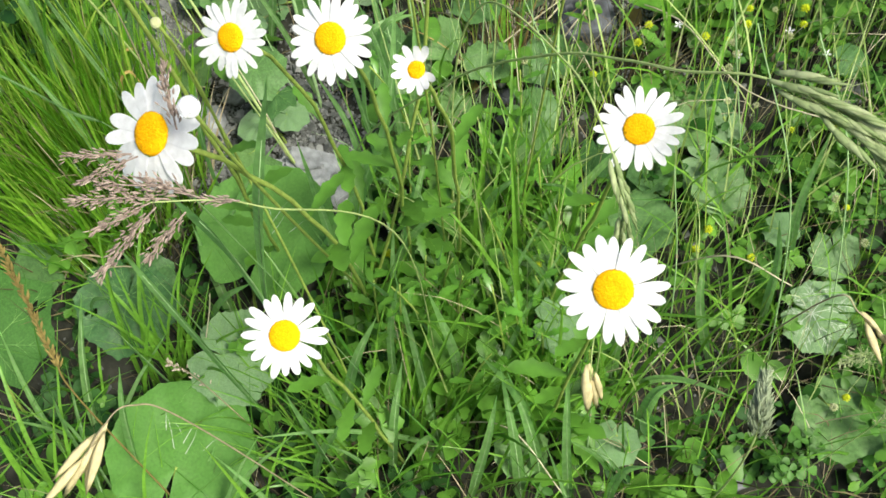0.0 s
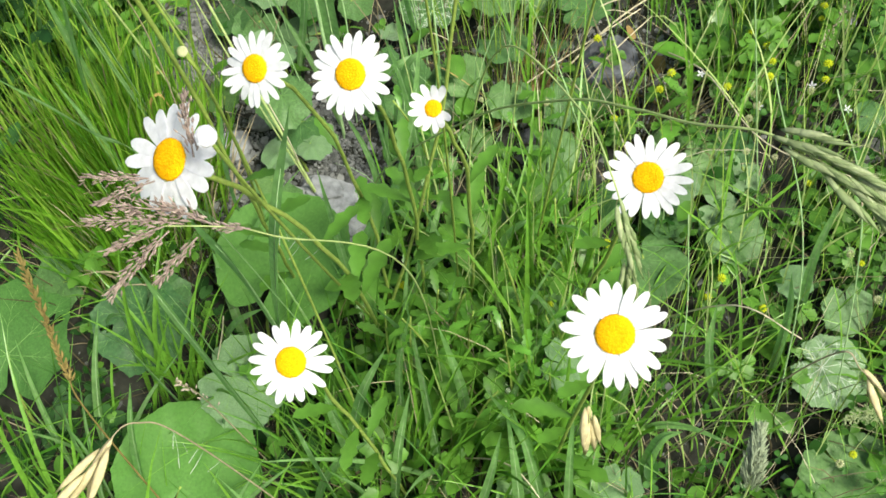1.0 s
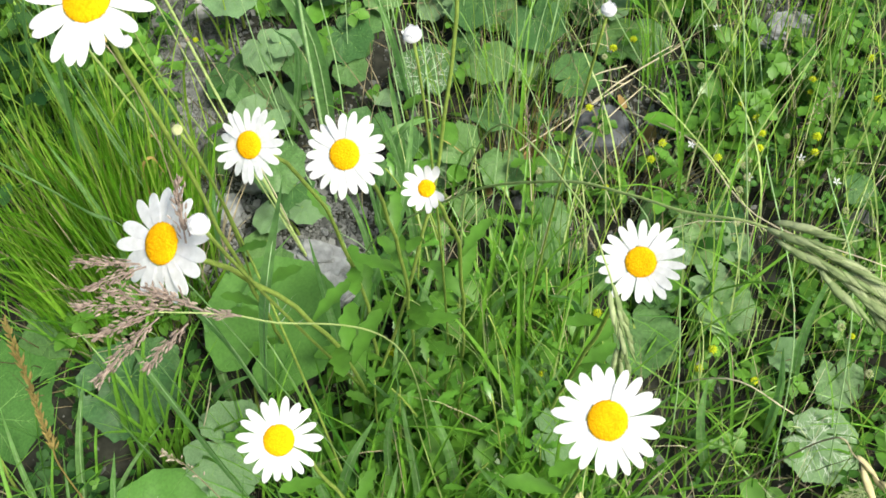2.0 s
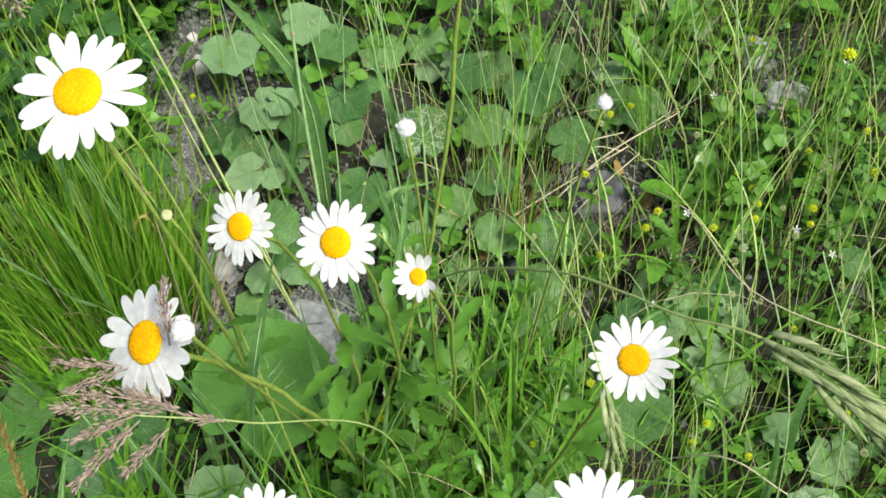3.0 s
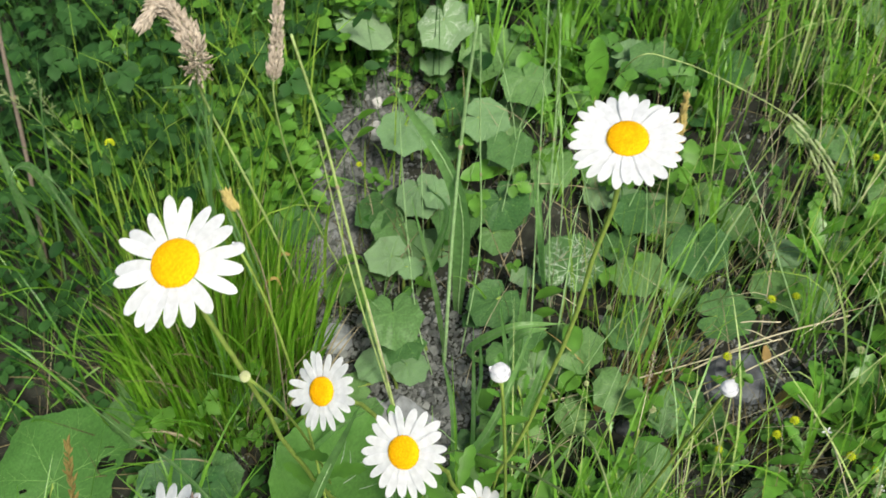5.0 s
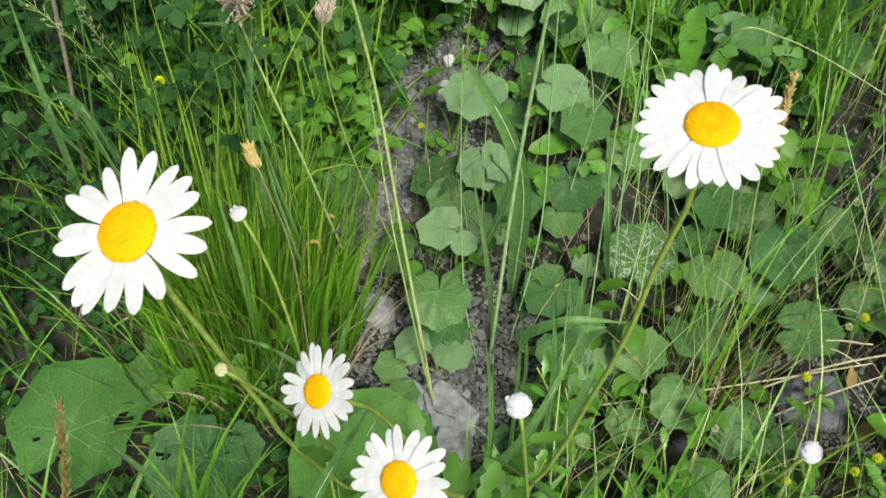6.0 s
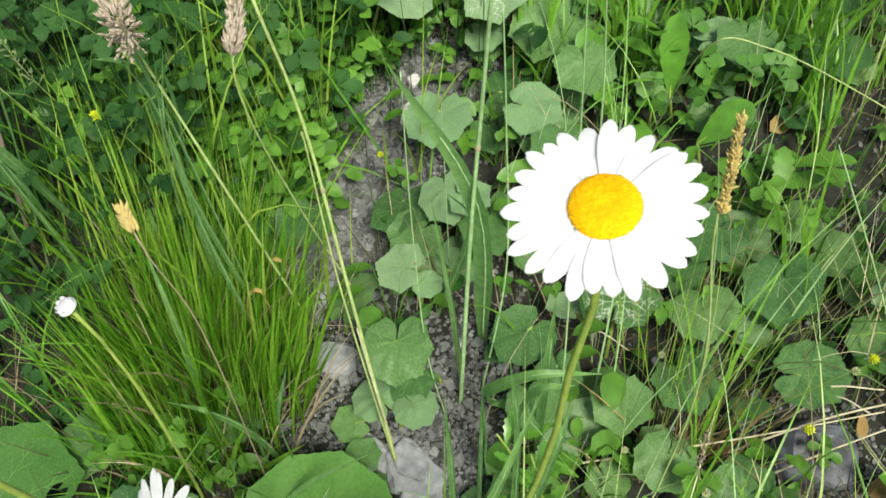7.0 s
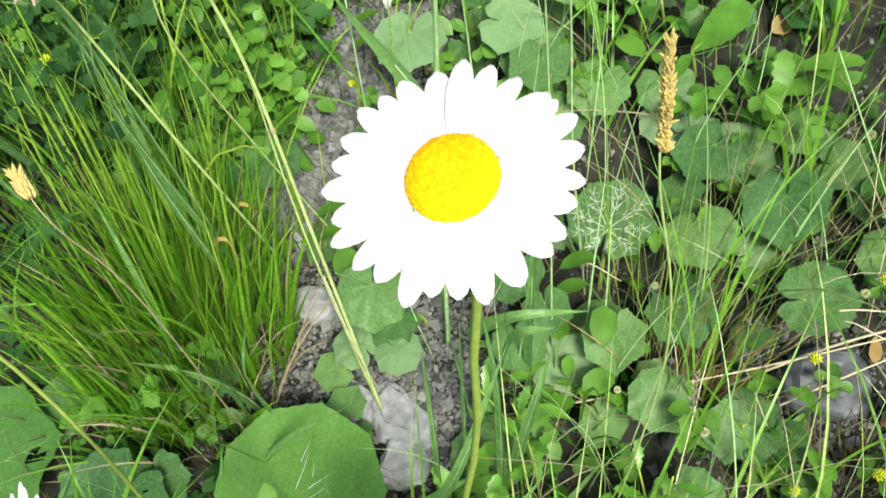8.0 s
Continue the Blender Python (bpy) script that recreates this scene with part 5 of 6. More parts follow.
wide_blade([(-0.262, 0.680, -0.010), (-0.279, 0.655, 0.189), (-0.298, 0.656, 0.286), (-0.312, 0.648, 0.330)], 0.0091)
wide_blade([(-0.510, 0.700, -0.010), (-0.474, 0.629, 0.193), (-0.470, 0.600, 0.200), (-0.499, 0.648, 0.094)], 0.0091)
wide_blade([(-0.011, 0.465, -0.030), (-0.006, 0.470, 0.052), (0.006, 0.480, 0.116)], 0.0078)
wide_blade([(0.053, 0.387, -0.045), (0.073, 0.402, 0.020), (0.081, 0.420, 0.067)], 0.0078)
wide_blade([(-0.044, 0.432, -0.032), (-0.051, 0.431, 0.038), (-0.052, 0.432, 0.078)], 0.0091)
wide_blade([(0.246, 0.512, -0.007), (0.226, 0.505, 0.070), (0.225, 0.519, 0.115)], 0.0078)
wide_blade([(0.286, 0.541, 0.004), (0.282, 0.536, 0.082), (0.274, 0.538, 0.133)], 0.0078)
wide_blade([(-0.240, 0.368, -0.059), (-0.239, 0.380, 0.015), (-0.248, 0.387, 0.057)], 0.0078)
culm([(-0.117, 0.656, 0.015), (-0.171, 0.678, 0.171), (-0.208, 0.691, 0.295), (-0.220, 0.676, 0.389)], 0.0028, CULM)
culm([(-0.117, 0.656, 0.015), (-0.179, 0.678, 0.171), (-0.219, 0.701, 0.268), (-0.221, 0.700, 0.278)], 0.0015, CULM)
culm([(-0.113, 0.728, 0.040), (-0.121, 0.746, 0.206), (-0.120, 0.752, 0.318), (-0.110, 0.741, 0.405)], 0.0036)
culm([(-0.104, 0.744, 0.046), (-0.107, 0.774, 0.156), (-0.119, 0.781, 0.278), (-0.119, 0.768, 0.374)], 0.0016)
culm([(-0.040, 0.801, 0.068), (-0.056, 0.798, 0.206), (-0.065, 0.800, 0.317), (-0.065, 0.782, 0.400)], 0.0016)
culm([(-0.117, 0.714, 0.035), (-0.138, 0.717, 0.106), (-0.161, 0.733, 0.221), (-0.172, 0.741, 0.323)], 0.0012)
culm([(-0.033, 0.742, 0.067), (-0.064, 0.779, 0.259), (-0.072, 0.772, 0.416)], 0.0014)
culm([(0.274, 0.679, 0.082), (0.224, 0.704, 0.290), (0.187, 0.773, 0.463)], 0.0014)
culm([(0.235, 0.805, 0.096), (0.207, 0.853, 0.211), (0.187, 0.877, 0.280)], 0.0012)
culm([(0.287, 0.818, 0.101), (0.242, 0.827, 0.243), (0.200, 0.858, 0.313)], 0.0012)
culm([(0.185, 0.860, 0.114), (0.109, 0.853, 0.229), (0.063, 0.866, 0.293)], 0.0012)
culm([(0.334, 0.502, 0.022), (0.308, 0.542, 0.185), (0.273, 0.572, 0.275)], 0.0013)
culm([(0.288, 0.491, 0.017), (0.271, 0.518, 0.176), (0.233, 0.562, 0.290)], 0.0013)
culm([(0.209, 0.506, 0.020), (0.206, 0.519, 0.095), (0.196, 0.542, 0.182)], 0.0013)
culm([(0.149, 0.416, -0.013), (0.148, 0.420, 0.038), (0.148, 0.398, 0.131)], 0.0013)
straw([(0.149, 0.842, 0.116), (0.210, 0.748, 0.135), (0.257, 0.648, 0.151), (0.344, 0.595, 0.164)], 0.0016)
straw([(0.069, 0.778, 0.082), (0.132, 0.815, 0.126), (0.201, 0.878, 0.140)], 0.0022)
straw([(0.088, 0.757, 0.075), (0.130, 0.789, 0.107), (0.167, 0.832, 0.123)], 0.0018)
straw([(-0.053, 0.702, 0.063), (0.074, 0.764, 0.107), (0.156, 0.830, 0.132)], 0.0018)
straw([(0.097, 0.825, 0.109), (0.116, 0.827, 0.130), (0.150, 0.843, 0.137)], 0.0020)
straw([(0.184, 0.575, 0.074), (0.240, 0.530, 0.099), (0.288, 0.510, 0.093)], 0.0016)
straw([(0.026, 0.453, -0.003), (0.088, 0.419, 0.017), (0.133, 0.374, 0.002)], 0.0015)
straw([(-0.191, 0.482, 0.012), (-0.155, 0.481, 0.053), (-0.142, 0.477, 0.092)], 0.0015)
straw([(-0.137, 0.674, 0.041), (-0.138, 0.661, 0.096), (-0.156, 0.664, 0.167)], 0.0015)
straw([(-0.044, 0.806, 0.089), (-0.036, 0.788, 0.123), (-0.013, 0.798, 0.107)], 0.0013)
straw([(0.096, 0.816, 0.106), (0.121, 0.823, 0.129), (0.151, 0.825, 0.130)], 0.0015)
straw([(0.081, 0.496, -0.016), (0.120, 0.510, 0.009), (0.153, 0.534, 0.019)], 0.0013)
medick(0.187, 0.764, 0.115, 0.0082)
medick(0.272, 0.779, 0.122, 0.0071)
medick(0.318, 0.779, 0.123, 0.0084)
medick(0.349, 0.935, 0.178, 0.0067)
medick(0.235, 0.754, 0.112, 0.0081)
medick(0.141, 0.719, 0.098, 0.0074)
medick(0.238, 0.588, 0.055, 0.0078)
medick(0.228, 0.572, 0.049, 0.0077)
medick(0.271, 0.567, 0.048, 0.0069)
medick(0.345, 0.609, 0.064, 0.0058)
medick(0.304, 0.672, 0.085, 0.0061)
medick(0.364, 0.857, 0.152, 0.0080)
medick(0.178, 0.748, 0.109, 0.0081)
medick(0.144, 0.609, 0.060, 0.0082)
medick(0.339, 0.465, 0.014, 0.0065)
medick(0.299, 1.009, 0.203, 0.0074)
medick(0.270, 0.765, 0.117, 0.0078)
medick(0.316, 0.764, 0.118, 0.0074)
medick(0.175, 1.021, 0.205, 0.0079)
medick(0.262, 0.946, 0.180, 0.0070)
medick(0.039, 1.111, 0.233, 0.0074)
medick(0.192, 1.125, 0.241, 0.0075)
medick(-0.276, 0.845, 0.132, 0.0063)
medick(0.136, 0.856, 0.146, 0.0082)
medick(0.120, 0.794, 0.124, 0.0083)
medick(0.312, 0.821, 0.138, 0.0057)
medick(0.369, 0.817, 0.138, 0.0083)
medick(0.267, 0.793, 0.127, 0.0083)
medick(0.154, 0.866, 0.150, 0.0074)
medick(0.253, 0.807, 0.131, 0.0056)
medick(-0.022, 0.561, 0.039, 0.0081)
medick(0.103, 0.556, 0.040, 0.0059)
medick(0.157, 1.148, 0.248, 0.0083)
medick(0.314, 0.834, 0.142, 0.0074)
medick(0.254, 0.751, 0.112, 0.0057)
medick(0.337, 0.674, 0.087, 0.0060)
clover_head(0.326, 0.451, 0.024, 0.0066)
clover_head(0.082, 0.719, 0.112, 0.0064)
clover_head(0.123, 0.655, 0.090, 0.0069)
clover_head(-0.014, 0.624, 0.076, 0.0073)
clover_head(0.014, 0.787, 0.134, 0.0055)
clover_head(0.024, 0.719, 0.110, 0.0050)
clover_head(0.091, 0.930, 0.186, 0.0073)
clover_head(0.199, 0.947, 0.194, 0.0050)
clover_head(0.353, 0.572, 0.067, 0.0072)
clover_head(0.290, 0.765, 0.133, 0.0053)
clover_head(0.252, 0.714, 0.114, 0.0070)
clover_head(0.215, 0.829, 0.153, 0.0070)
clover_head(0.258, 0.726, 0.118, 0.0072)
clover_head(0.251, 0.685, 0.104, 0.0064)
clover_head(0.301, 0.741, 0.125, 0.0072)
clover_head(0.274, 0.682, 0.103, 0.0055)
clover_head(0.337, 0.702, 0.112, 0.0067)
clover_head(0.259, 0.741, 0.124, 0.0058)
clover_head(0.256, 0.736, 0.122, 0.0072)
clover_head(0.333, 0.606, 0.078, 0.0069)
clover_head(0.129, 0.833, 0.153, 0.0062)

# ---- daisy rosettes and leafy plants ----
starwort(0.255, 1.083, 0.223, 1)
starwort(0.203, 0.968, 0.182, 2)
starwort(0.230, 0.888, 0.154, 3)
starwort(0.134, 0.859, 0.142, 4)
starwort(0.262, 0.741, 0.104, 5)
starwort(0.335, 0.742, 0.106, 6)
starwort(0.306, 0.762, 0.112, 7)
starwort(0.267, 0.797, 0.123, 8)
starwort(0.213, 0.769, 0.112, 9)
starwort(0.219, 1.046, 0.209, 10)
starwort(0.332, 1.105, 0.233, 11)
starwort(0.191, 0.683, 0.082, 12)
starwort(0.348, 0.930, 0.172, 13)
sprouts = random.Random(87)
for i in range(30):
    x, y = sprouts.uniform(-0.03, 0.15), sprouts.uniform(0.45, 0.67)
    if not covered(x, y):
        leafy_shoot(x, y, sprouts.uniform(0.07, 0.17), sprouts.choice((7, 8, 9)), 200 + i)
rosette(-0.045, 0.545, 8, 0.044, 31)
rosette(0.0, 0.575, 11, 0.048, 32)
rosette(0.04, 0.59, 16, 0.052, 33)
rosette(0.09, 0.53, 15, 0.050, 34)
rosette(0.11, 0.46, 14, 0.048, 35)
rosette(0.02, 0.47, 16, 0.052, 36)
rosette(-0.01, 0.52, 8, 0.046, 37)
rosette(0.06, 0.65, 14, 0.048, 38)
rosette(-0.04, 0.63, 12, 0.045, 39)
rosette(0.05, 0.53, 14, 0.050, 40)
rosette(0.12, 0.60, 12, 0.045, 41)
rosette(0.0, 0.42, 10, 0.040, 42)
rosette(-0.02, 0.72, 10, 0.036, 43)
rosette(0.20, 0.74, 9, 0.040, 44, up=(0.4, 1.2))
rosette(0.03, 0.95, 10, 0.055, 45, up=(0.4, 1.4))
rosette(-0.12, 1.04, 10, 0.055, 46, up=(0.4, 1.4))
rosette(0.17, 0.93, 10, 0.055, 47, up=(0.4, 1.4))
rosette(0.13, 1.10, 10, 0.055, 48, up=(0.4, 1.4))

rosette(0.06, 0.45, 10, 0.056, 51, up=(0.5, 1.5))
rosette(0.075, 0.50, 10, 0.056, 52, up=(0.5, 1.5))
rosette(0.03, 0.52, 10, 0.056, 53, up=(0.5, 1.5))
rosette(0.15, 0.42, 8, 0.050, 54, up=(0.4, 1.2))

# ---- lesser coltsfoot leaves that fill the slope ----
fill = random.Random(77)
for i in range(125):
    x, y = fill.uniform(-0.28, 0.26), fill.uniform(0.62, 1.25)
    if bare(x, y) > 0.8:
        coltsfoot(x, y, ground_z(x, y) + fill.uniform(0.012, 0.040), fill.uniform(0.030, 0.054), fill.uniform(0, 360), (fill.gauss(0, 0.3), fill.gauss(-0.4, 0.25), 1), i, grey=fill.random() < 0.2, label="small coltsfoot leaf low on the bank")

# ---- what nobody could count ----
ALL_X, ALL_Y = (-1.25, 0.95), (0.02, 1.85)


def edge_fade(x, y):
    """1 in the middle of the slope, thinning to its ragged border."""
    k = 0.45 * noise.noise((x * 3, y * 3, 4)) + 0.2 * noise.noise((x * 9, y * 9, 4))
    return min(ease(x + k, -1.25, -0.75), ease(-x + k, -0.95, -0.55), ease(y + k, 0.0, 0.25), ease(-y + k, -1.85, -1.35))


def open_slope(x, y):
    """1 on the stony slope where coltsfoot grows almost alone."""
    return ease(x, -0.34, -0.27) * ease(0.22 - x, 0.0, 0.08) * ease(y, 0.60, 0.68) * ease(1.02 - y, 0.0, 0.1)


def herby(x, y):
    """How thick the low herbs stand: thin on the slope, in patches elsewhere."""
    return edge_fade(x, y) * (1 - 0.74 * open_slope(x, y)) * (1 - 0.35 * ease(x, 0.12, 0.2) * ease(0.6 - y, 0.0, 0.1)) * (0.3 + 0.7 * ease(noise.noise((x * 8, y * 8, 2.5)), -0.25, 0.25))


def stony(x, y):
    """Less grass round the slate rock."""
    return 1 - 0.8 * ease(x, 0.06, 0.10) * ease(0.23 - x, 0.0, 0.04) * ease(y, 0.64, 0.70) * ease(0.88 - y, 0.0, 0.04)


def leafy(x, y):
    """Less grass where the coltsfoot leaves crowd."""
    return 1 - 0.76 * ease(0.2 - x, 0.0, 0.12) * ease(x, -0.35, -0.25) * ease(y, 0.58, 0.66) * ease(1.1 - y, 0.0, 0.1)


def tuft(name, count, cx, cy, rx, ry, height, width, mat, label, seed_no, lean, bend):
    rnd = random.Random(seed_no)
    v, f = [], []
    for _ in range(count):
        a, q = rnd.uniform(0, 6.283), rnd.random() ** 0.6
        x, y = cx + rx * q * math.cos(a), cy + ry * q * math.sin(a)
        way = math.atan2(math.sin(a) * ry, math.cos(a) * rx) + rnd.gauss(0, 0.7)
        ribbon(v, f, arc((x, y, ground_z(x, y) - 0.004), rnd.uniform(*height), way, abs(rnd.gauss(0.06 + lean * q, 0.12)), max(0, rnd.gauss(bend, 0.22)), 7), rnd.uniform(*width), face=(rnd.gauss(-0.3, 0.4), rnd.gauss(-0.7, 0.3), 0.7), fold=0.35)
    return tagged(new(name, mesh(name, v, f, mat)), label, "grass", kind="stuff")


tuft("grass_tuft", 800, -0.302, 0.636, 0.094, 0.085, (0.06, 0.170), (0.0022, 0.0050), LUSH, "dense tuft of bright green grass", 5, 0.10, 0.07)
tuft("olive_tuft", 200, -0.300, 0.640, 0.085, 0.080, (0.08, 0.19), (0.0012, 0.0028), OLIVE, "thin olive-yellow stalks in the grass tuft", 6, 0.10, 0.05)
tuft("brown_tuft", 260, -0.262, 0.612, 0.065, 0.050, (0.02, 0.075), (0.0008, 0.0020), LITTER, "dead brown blades at the foot of the grass tuft", 19, 0.3, 0.3)
tuft("dead_tuft", 150, -0.295, 0.630, 0.10, 0.08, (0.05, 0.15), (0.0010, 0.0026), STRAW, "dead straw-brown blades in the grass tuft", 25, 0.2, 0.5)
tuft("grass_tuft", 80, -0.44, 0.73, 0.13, 0.12, (0.10, 0.24), (0.0024, 0.005), LUSH, "loose tuft of bright green grass", 7, 0.30, 0.5)
tuft("dead_tuft", 130, 0.168, 0.750, 0.035, 0.022, (0.03, 0.09), (0.0007, 0.0016), LITTER, "bunch of dead brown grass beside the slate rock", 17, 0.7, 0.4)
tuft("dry_tuft", 46, 0.058, 0.765, 0.022, 0.02, (0.05, 0.13), (0.0007, 0.0013), RUST, "bunch of dead brown stalks in thin grass", 18, 0.25, 0.3)
tuft("grass_tuft", 34, 0.032, 0.785, 0.04, 0.03, (0.10, 0.25), (0.0007, 0.0013), OLIVE, "bunch of thin yellowish grass stalks", 8, 0.2, 0.25)
tuft("grass_tuft", 120, 0.0, 0.43, 0.09, 0.06, (0.08, 0.20), (0.0018, 0.005), BLADE, "loose tuft of green grass below the daisies", 9, 0.35, 0.6)
field("meadow_grass", 2300, ALL_X, ALL_Y, (0.05, 0.20), (0.0010, 0.0030), BLADE, "loose green meadow grass", 6, want=lambda x, y: edge_fade(x, y) * (0.25 + 0.75 * ease(noise.noise((x * 4, y * 4, 9)), -0.2, 0.3)) * leafy(x, y) * stony(x, y))
field("thin_stalks", 1150, (0.0, 0.95), (0.45, 1.8), (0.10, 0.25), (0.0011, 0.0022), CULM, "thin yellow-green grass stalks", 16, 0.16, 0.35, want=lambda x, y: edge_fade(x, y) * leafy(x, y) * stony(x, y))
field("slope_straws", 240, (-0.24, 0.24), (0.62, 1.02), (0.05, 0.16), (0.0006, 0.0012), STRAW, "thin dead straws between the coltsfoot leaves", 28, 0.8, 0.4, 5)
blades_apart("thin_grass", 100, (-0.20, 0.20), (0.64, 0.98), (0.10, 0.24), (0.0008, 0.0017), STALK, "thin pale grass blade between coltsfoot leaves", "pale grass blades", 30, 0.14, 0.3)
field("front_litter", 1100, (-0.45, 0.5), (0.22, 0.56), (0.04, 0.13), (0.0006, 0.0016), LITTER, "dead brown stalks between the grass", 27, 1.2, 0.3, 4)
field("front_straw", 420, (-0.45, 0.5), (0.22, 0.56), (0.04, 0.13), (0.0006, 0.0014), STRAW, "dead straw between the grass", 23, 1.2, 0.3, 4)
field("foot_grass", 300, (0.08, 0.52), (0.26, 0.66), (0.05, 0.16), (0.0010, 0.0030), BLADE, "tangled green grass among straw", 29, 0.5, 0.9)
field("front_grass", 380, (-0.5, 0.5), (0.2, 0.60), (0.07, 0.20), (0.0012, 0.0034), BLADE, "green grass at the foot of the bank", 26, 0.45, 0.8)
field("dry_litter", 6500, ALL_X, ALL_Y, (0.02, 0.11), (0.0006, 0.0017), LITTER, "dead straw lying on the soil", 36, 1.35, 0.25, 4, want=edge_fade)
# low leaves in LOWHERB, its green darkened to stand for shade
carpet("clover_carpet", 3000, (0.08, 0.95), (0.2, 1.8), (0.0035, 0.008), (0.004, 0.045), LOWHERB, "carpet of small green trefoil leaves", trefoil, 51, want=herby)
# shade under the tall grass comes from the darkened leaf colour
carpet("bush_leaves", 4200, (-1.25, -0.2), (0.30, 1.8), (0.009, 0.021), (0.01, 0.19), SHADEHERB, "cut green leaves of creeping undergrowth, coloured dark for shade", lobed, 52, want=lambda x, y: edge_fade(x, y) * ease(-x + 0.5 * (y - 0.8), 0.26, 0.46) * (1 - 0.6 * ease(x, -0.55, -0.45) * ease(y, 0.74, 0.82)), deep=1.7)
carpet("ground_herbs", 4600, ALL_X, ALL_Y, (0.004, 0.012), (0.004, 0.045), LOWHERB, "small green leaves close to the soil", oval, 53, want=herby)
# dimness at the foot of the bank is coloured into these leaves
carpet("foot_herbs", 420, (-0.52, 0.0), (0.22, 0.56), (0.006, 0.014), (0.004, 0.03), SHADEHERB, "green leaves at the foot of the bank, coloured dark for shade", oval, 63)
carpet("foot_leaves", 260, (-0.52, 0.05), (0.22, 0.56), (0.010, 0.020), (0.006, 0.035), SHADEHERB, "cut green leaves at the foot of the bank, coloured dark for shade", lobed, 64)
carpet("upper_leaves", 300, (-0.36, 0.0), (0.98, 1.35), (0.010, 0.020), (0.02, 0.08), CLOVER, "fresh green cut leaves higher on the bank", lobed, 65)
carpet("cut_herbs", 800, (-0.35, 0.9), (0.15, 1.8), (0.007, 0.016), (0.01, 0.05), HERB, "small cut green leaves", lobed, 54, want=herby)
blades_apart("thin_grass", 120, (-0.18, 0.24), (0.42, 0.80), (0.12, 0.24), (0.0016, 0.0040), BLADE, "upright green grass blade between the flowers", "upright grass blades", 46, 0.28, 0.5, want=lambda x, y: (0.25 + 0.75 * ease(x, -0.06, 0.06)) * (1 - 0.75 * open_slope(x, y)))
field("dry_stalks", 420, (0.0, 0.95), (0.45, 1.8), (0.08, 0.20), (0.0007, 0.0013), STRAW, "thin dry upright stalks", 56, 0.25, 0.4, want=lambda x, y: edge_fade(x, y) * stony(x, y))
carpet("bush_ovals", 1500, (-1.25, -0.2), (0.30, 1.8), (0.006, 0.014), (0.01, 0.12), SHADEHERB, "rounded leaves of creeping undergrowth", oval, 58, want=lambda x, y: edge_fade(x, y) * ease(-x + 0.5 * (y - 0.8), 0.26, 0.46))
carpet("edge_leaves", 170, (-0.44, -0.315), (0.70, 0.96), (0.010, 0.020), (0.01, 0.05), HERB, "low cut leaves along the bare strip", lobed, 68)
carpet("buttercup_leaves", 760, (-0.58, -0.325), (0.72, 1.15), (0.012, 0.024), (0.03, 0.12), HERB, "fresh green cut leaves at the edge of the undergrowth", lobed, 67)
field("olive_grass", 190, (-0.54, -0.24), (0.64, 0.90), (0.10, 0.28), (0.0014, 0.0034), OLIVE, "upright olive-green grass by the undergrowth", 61, 0.12, 0.25)
field("bush_grass", 90, (-0.80, -0.25), (0.62, 1.3), (0.15, 0.36), (0.0014, 0.0036), BLADE, "tall loose grass over dark undergrowth", 59, 0.25, 0.4)
field("far_grass", 42000, (-6.5, 6.5), (-3.2, 7.0), (0.08, 0.26), (0.005, 0.013), BLADE, "coarse grass on the rest of the bank", 66, 0.5, 0.8, 3, want=lambda x, y: (1 - edge_fade(x, y)) * (0.3 + 0.7 * ease(noise.noise((x * 1.1, y * 1.1, 5)), -0.3, 0.3)) * (1 - ease(math.hypot(x, (y - 1.2) * 1.25) + 1.6 * noise.noise((x * 0.6, y * 0.6, 7)), 1.8, 6.2)) * (0 if abs(x) < 1.0 and y < 0.15 and y > -0.6 else 1))

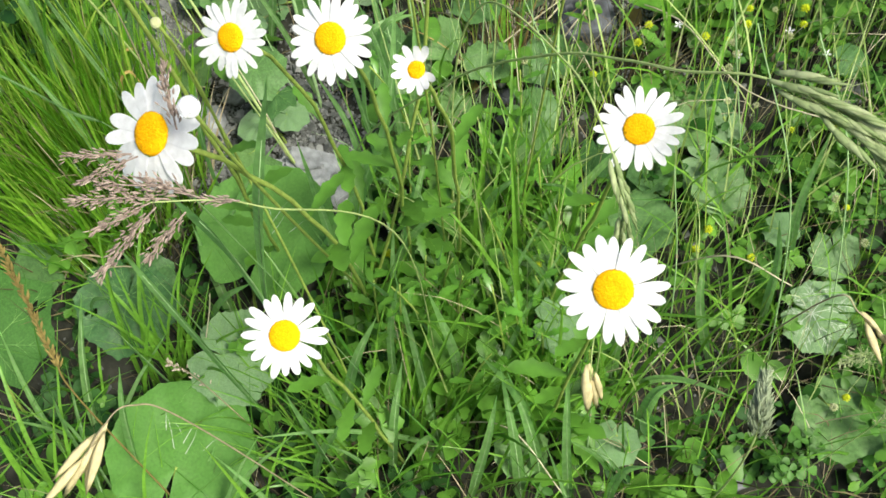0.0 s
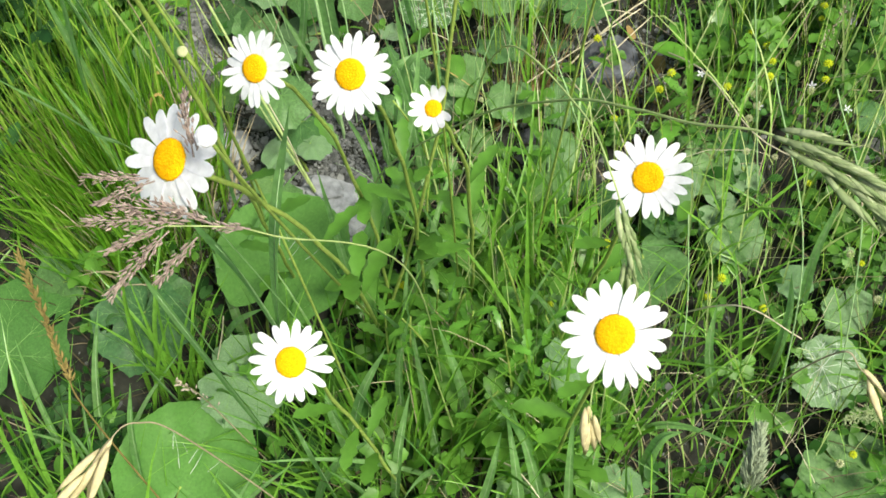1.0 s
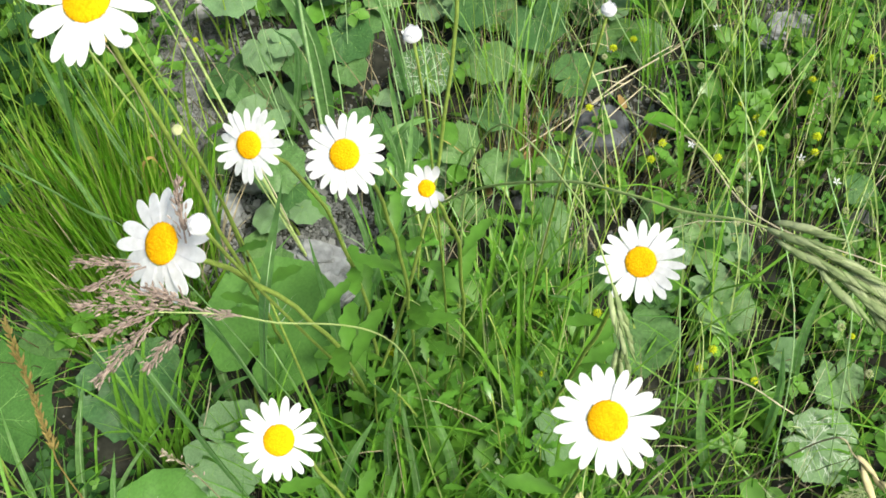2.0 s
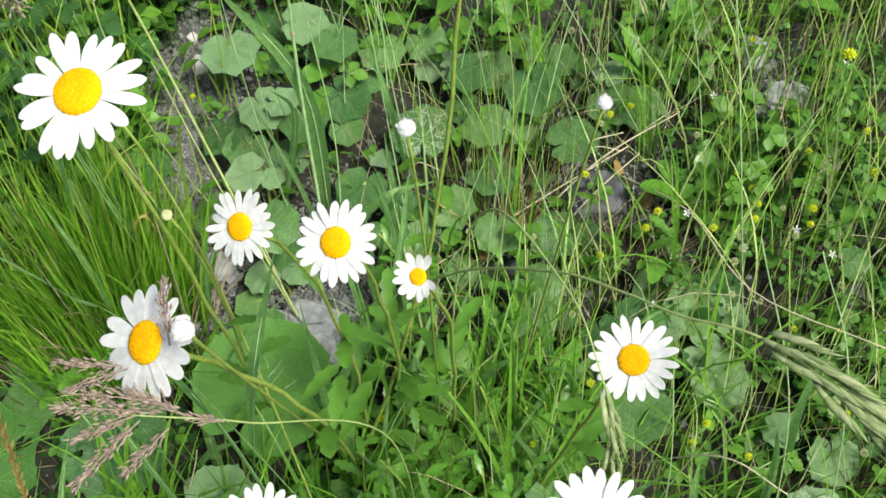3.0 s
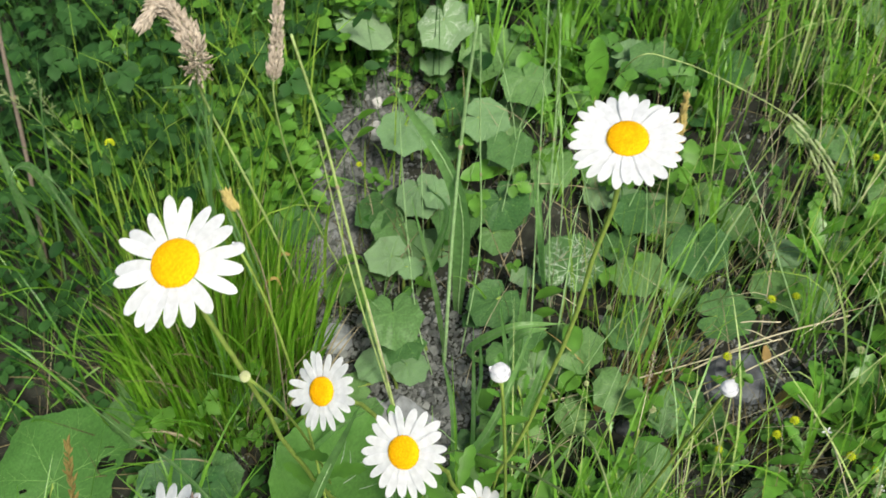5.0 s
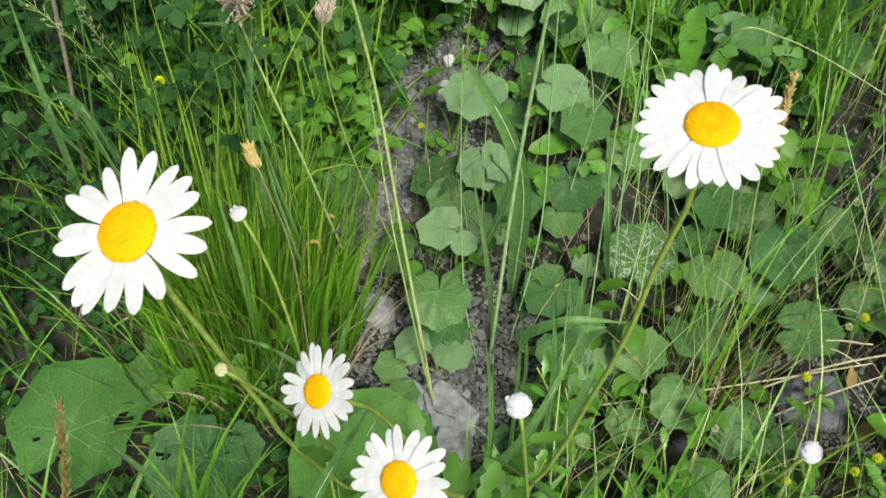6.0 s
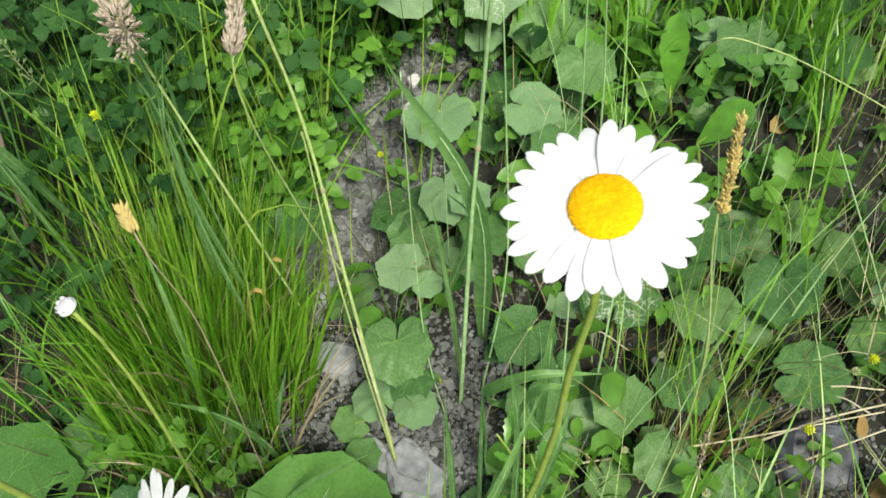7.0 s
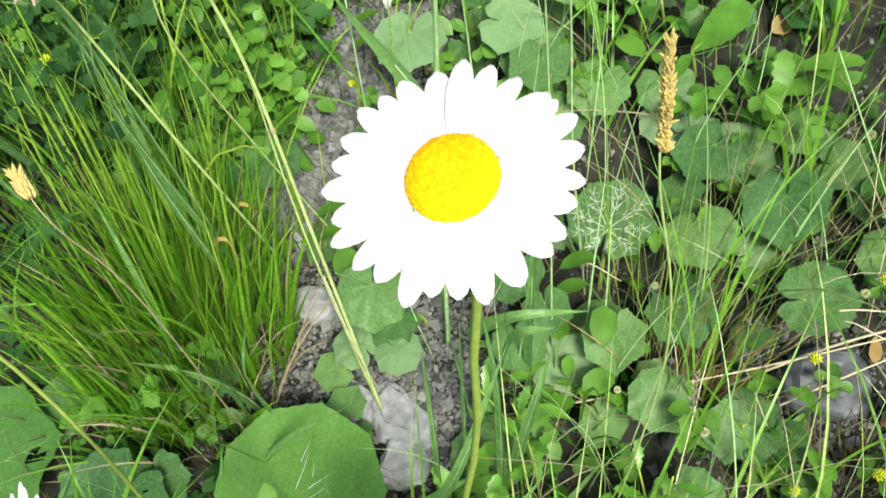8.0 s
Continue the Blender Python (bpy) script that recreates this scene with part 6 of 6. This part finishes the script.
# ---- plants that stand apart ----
# leaf colour carries the undergrowth's shade here too
cinquefoils = [leafy_plant("creeping_cinquefoil", "low plant with cut green leaves, coloured dark for shade", "undergrowth plants", lobed, 0.018, (0.06, 0.17), 7, SHADEHERB, 101 + i) for i in range(5)]
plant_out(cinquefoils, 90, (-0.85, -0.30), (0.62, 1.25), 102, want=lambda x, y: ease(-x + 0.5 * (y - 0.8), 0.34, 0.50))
clovers = [leafy_plant("clover_plant", "small clover plant with green trefoil leaves", "clover plants", trefoil, 0.0068, (0.015, 0.055), 9, CLOVER, 121 + i) for i in range(5)]
plant_out(clovers, 95, (0.11, 0.50), (0.40, 1.15), 122, want=herby)
herbs = [leafy_plant("cut_leaved_herb", "small green plant with cut, toothed leaves", "cut-leaved herbs", lobed, 0.015, (0.015, 0.065), 7, HERB, 181 + i) for i in range(6)]
plant_out(herbs, 70, (-0.32, 0.45), (0.34, 1.15), 182, want=herby)
plantains = [leafy_plant("low_herb", "low plant with rounded green leaves", "low herbs", oval, 0.013, (0.015, 0.05), 7, HERB, 141 + i) for i in range(5)]
plant_out(plantains, 60, (-0.35, 0.40), (0.35, 1.15), 142, want=herby)
clumps = [grass_clump("small clump of green grass on the bank", 9, (0.08, 0.20), (0.0022, 0.0048), BLADE, 161 + i) for i in range(6)]
plant_out(clumps, 56, (-0.30, 0.18), (0.33, 1.15), 162, want=lambda x, y: 1 - 0.93 * open_slope(x, y))

# ---- single broad shoots between the flowers ----
shoot = random.Random(91)
for i in range(96):
    x, y = shoot.uniform(-0.30, 0.20), shoot.uniform(0.33, 0.64)
    if covered(x, y):
        continue
    line = arc((x, y, ground_z(x, y)), shoot.uniform(0.09, 0.20), shoot.uniform(0, 6.283), abs(shoot.gauss(0.15, 0.2)), shoot.uniform(0.2, 0.9), 3)
    wide_blade(line, shoot.uniform(0.0045, 0.0115))
field("fine_stalks", 520, (0.07, 0.56), (0.48, 1.16), (0.10, 0.26), (0.0006, 0.0013), OLIVE, "fine upright olive grass stalks on thin ground", 72, 0.14, 0.25, want=lambda x, y: stony(x, y))
field("fine_straws", 300, (0.05, 0.56), (0.42, 1.16), (0.06, 0.20), (0.0005, 0.0010), PALE_STRAW, "fine pale dead straws in thin grass", 73, 0.5, 0.25, 5, want=lambda x, y: 0.4 + 0.6 * stony(x, y))
field("right_grass", 800, (0.02, 0.95), (0.82, 1.85), (0.12, 0.34), (0.0007, 0.0018), LUSH, "dense upright thin grass higher on the bank", 71, 0.10, 0.25, want=lambda x, y: edge_fade(x, y) * leafy(x, y))
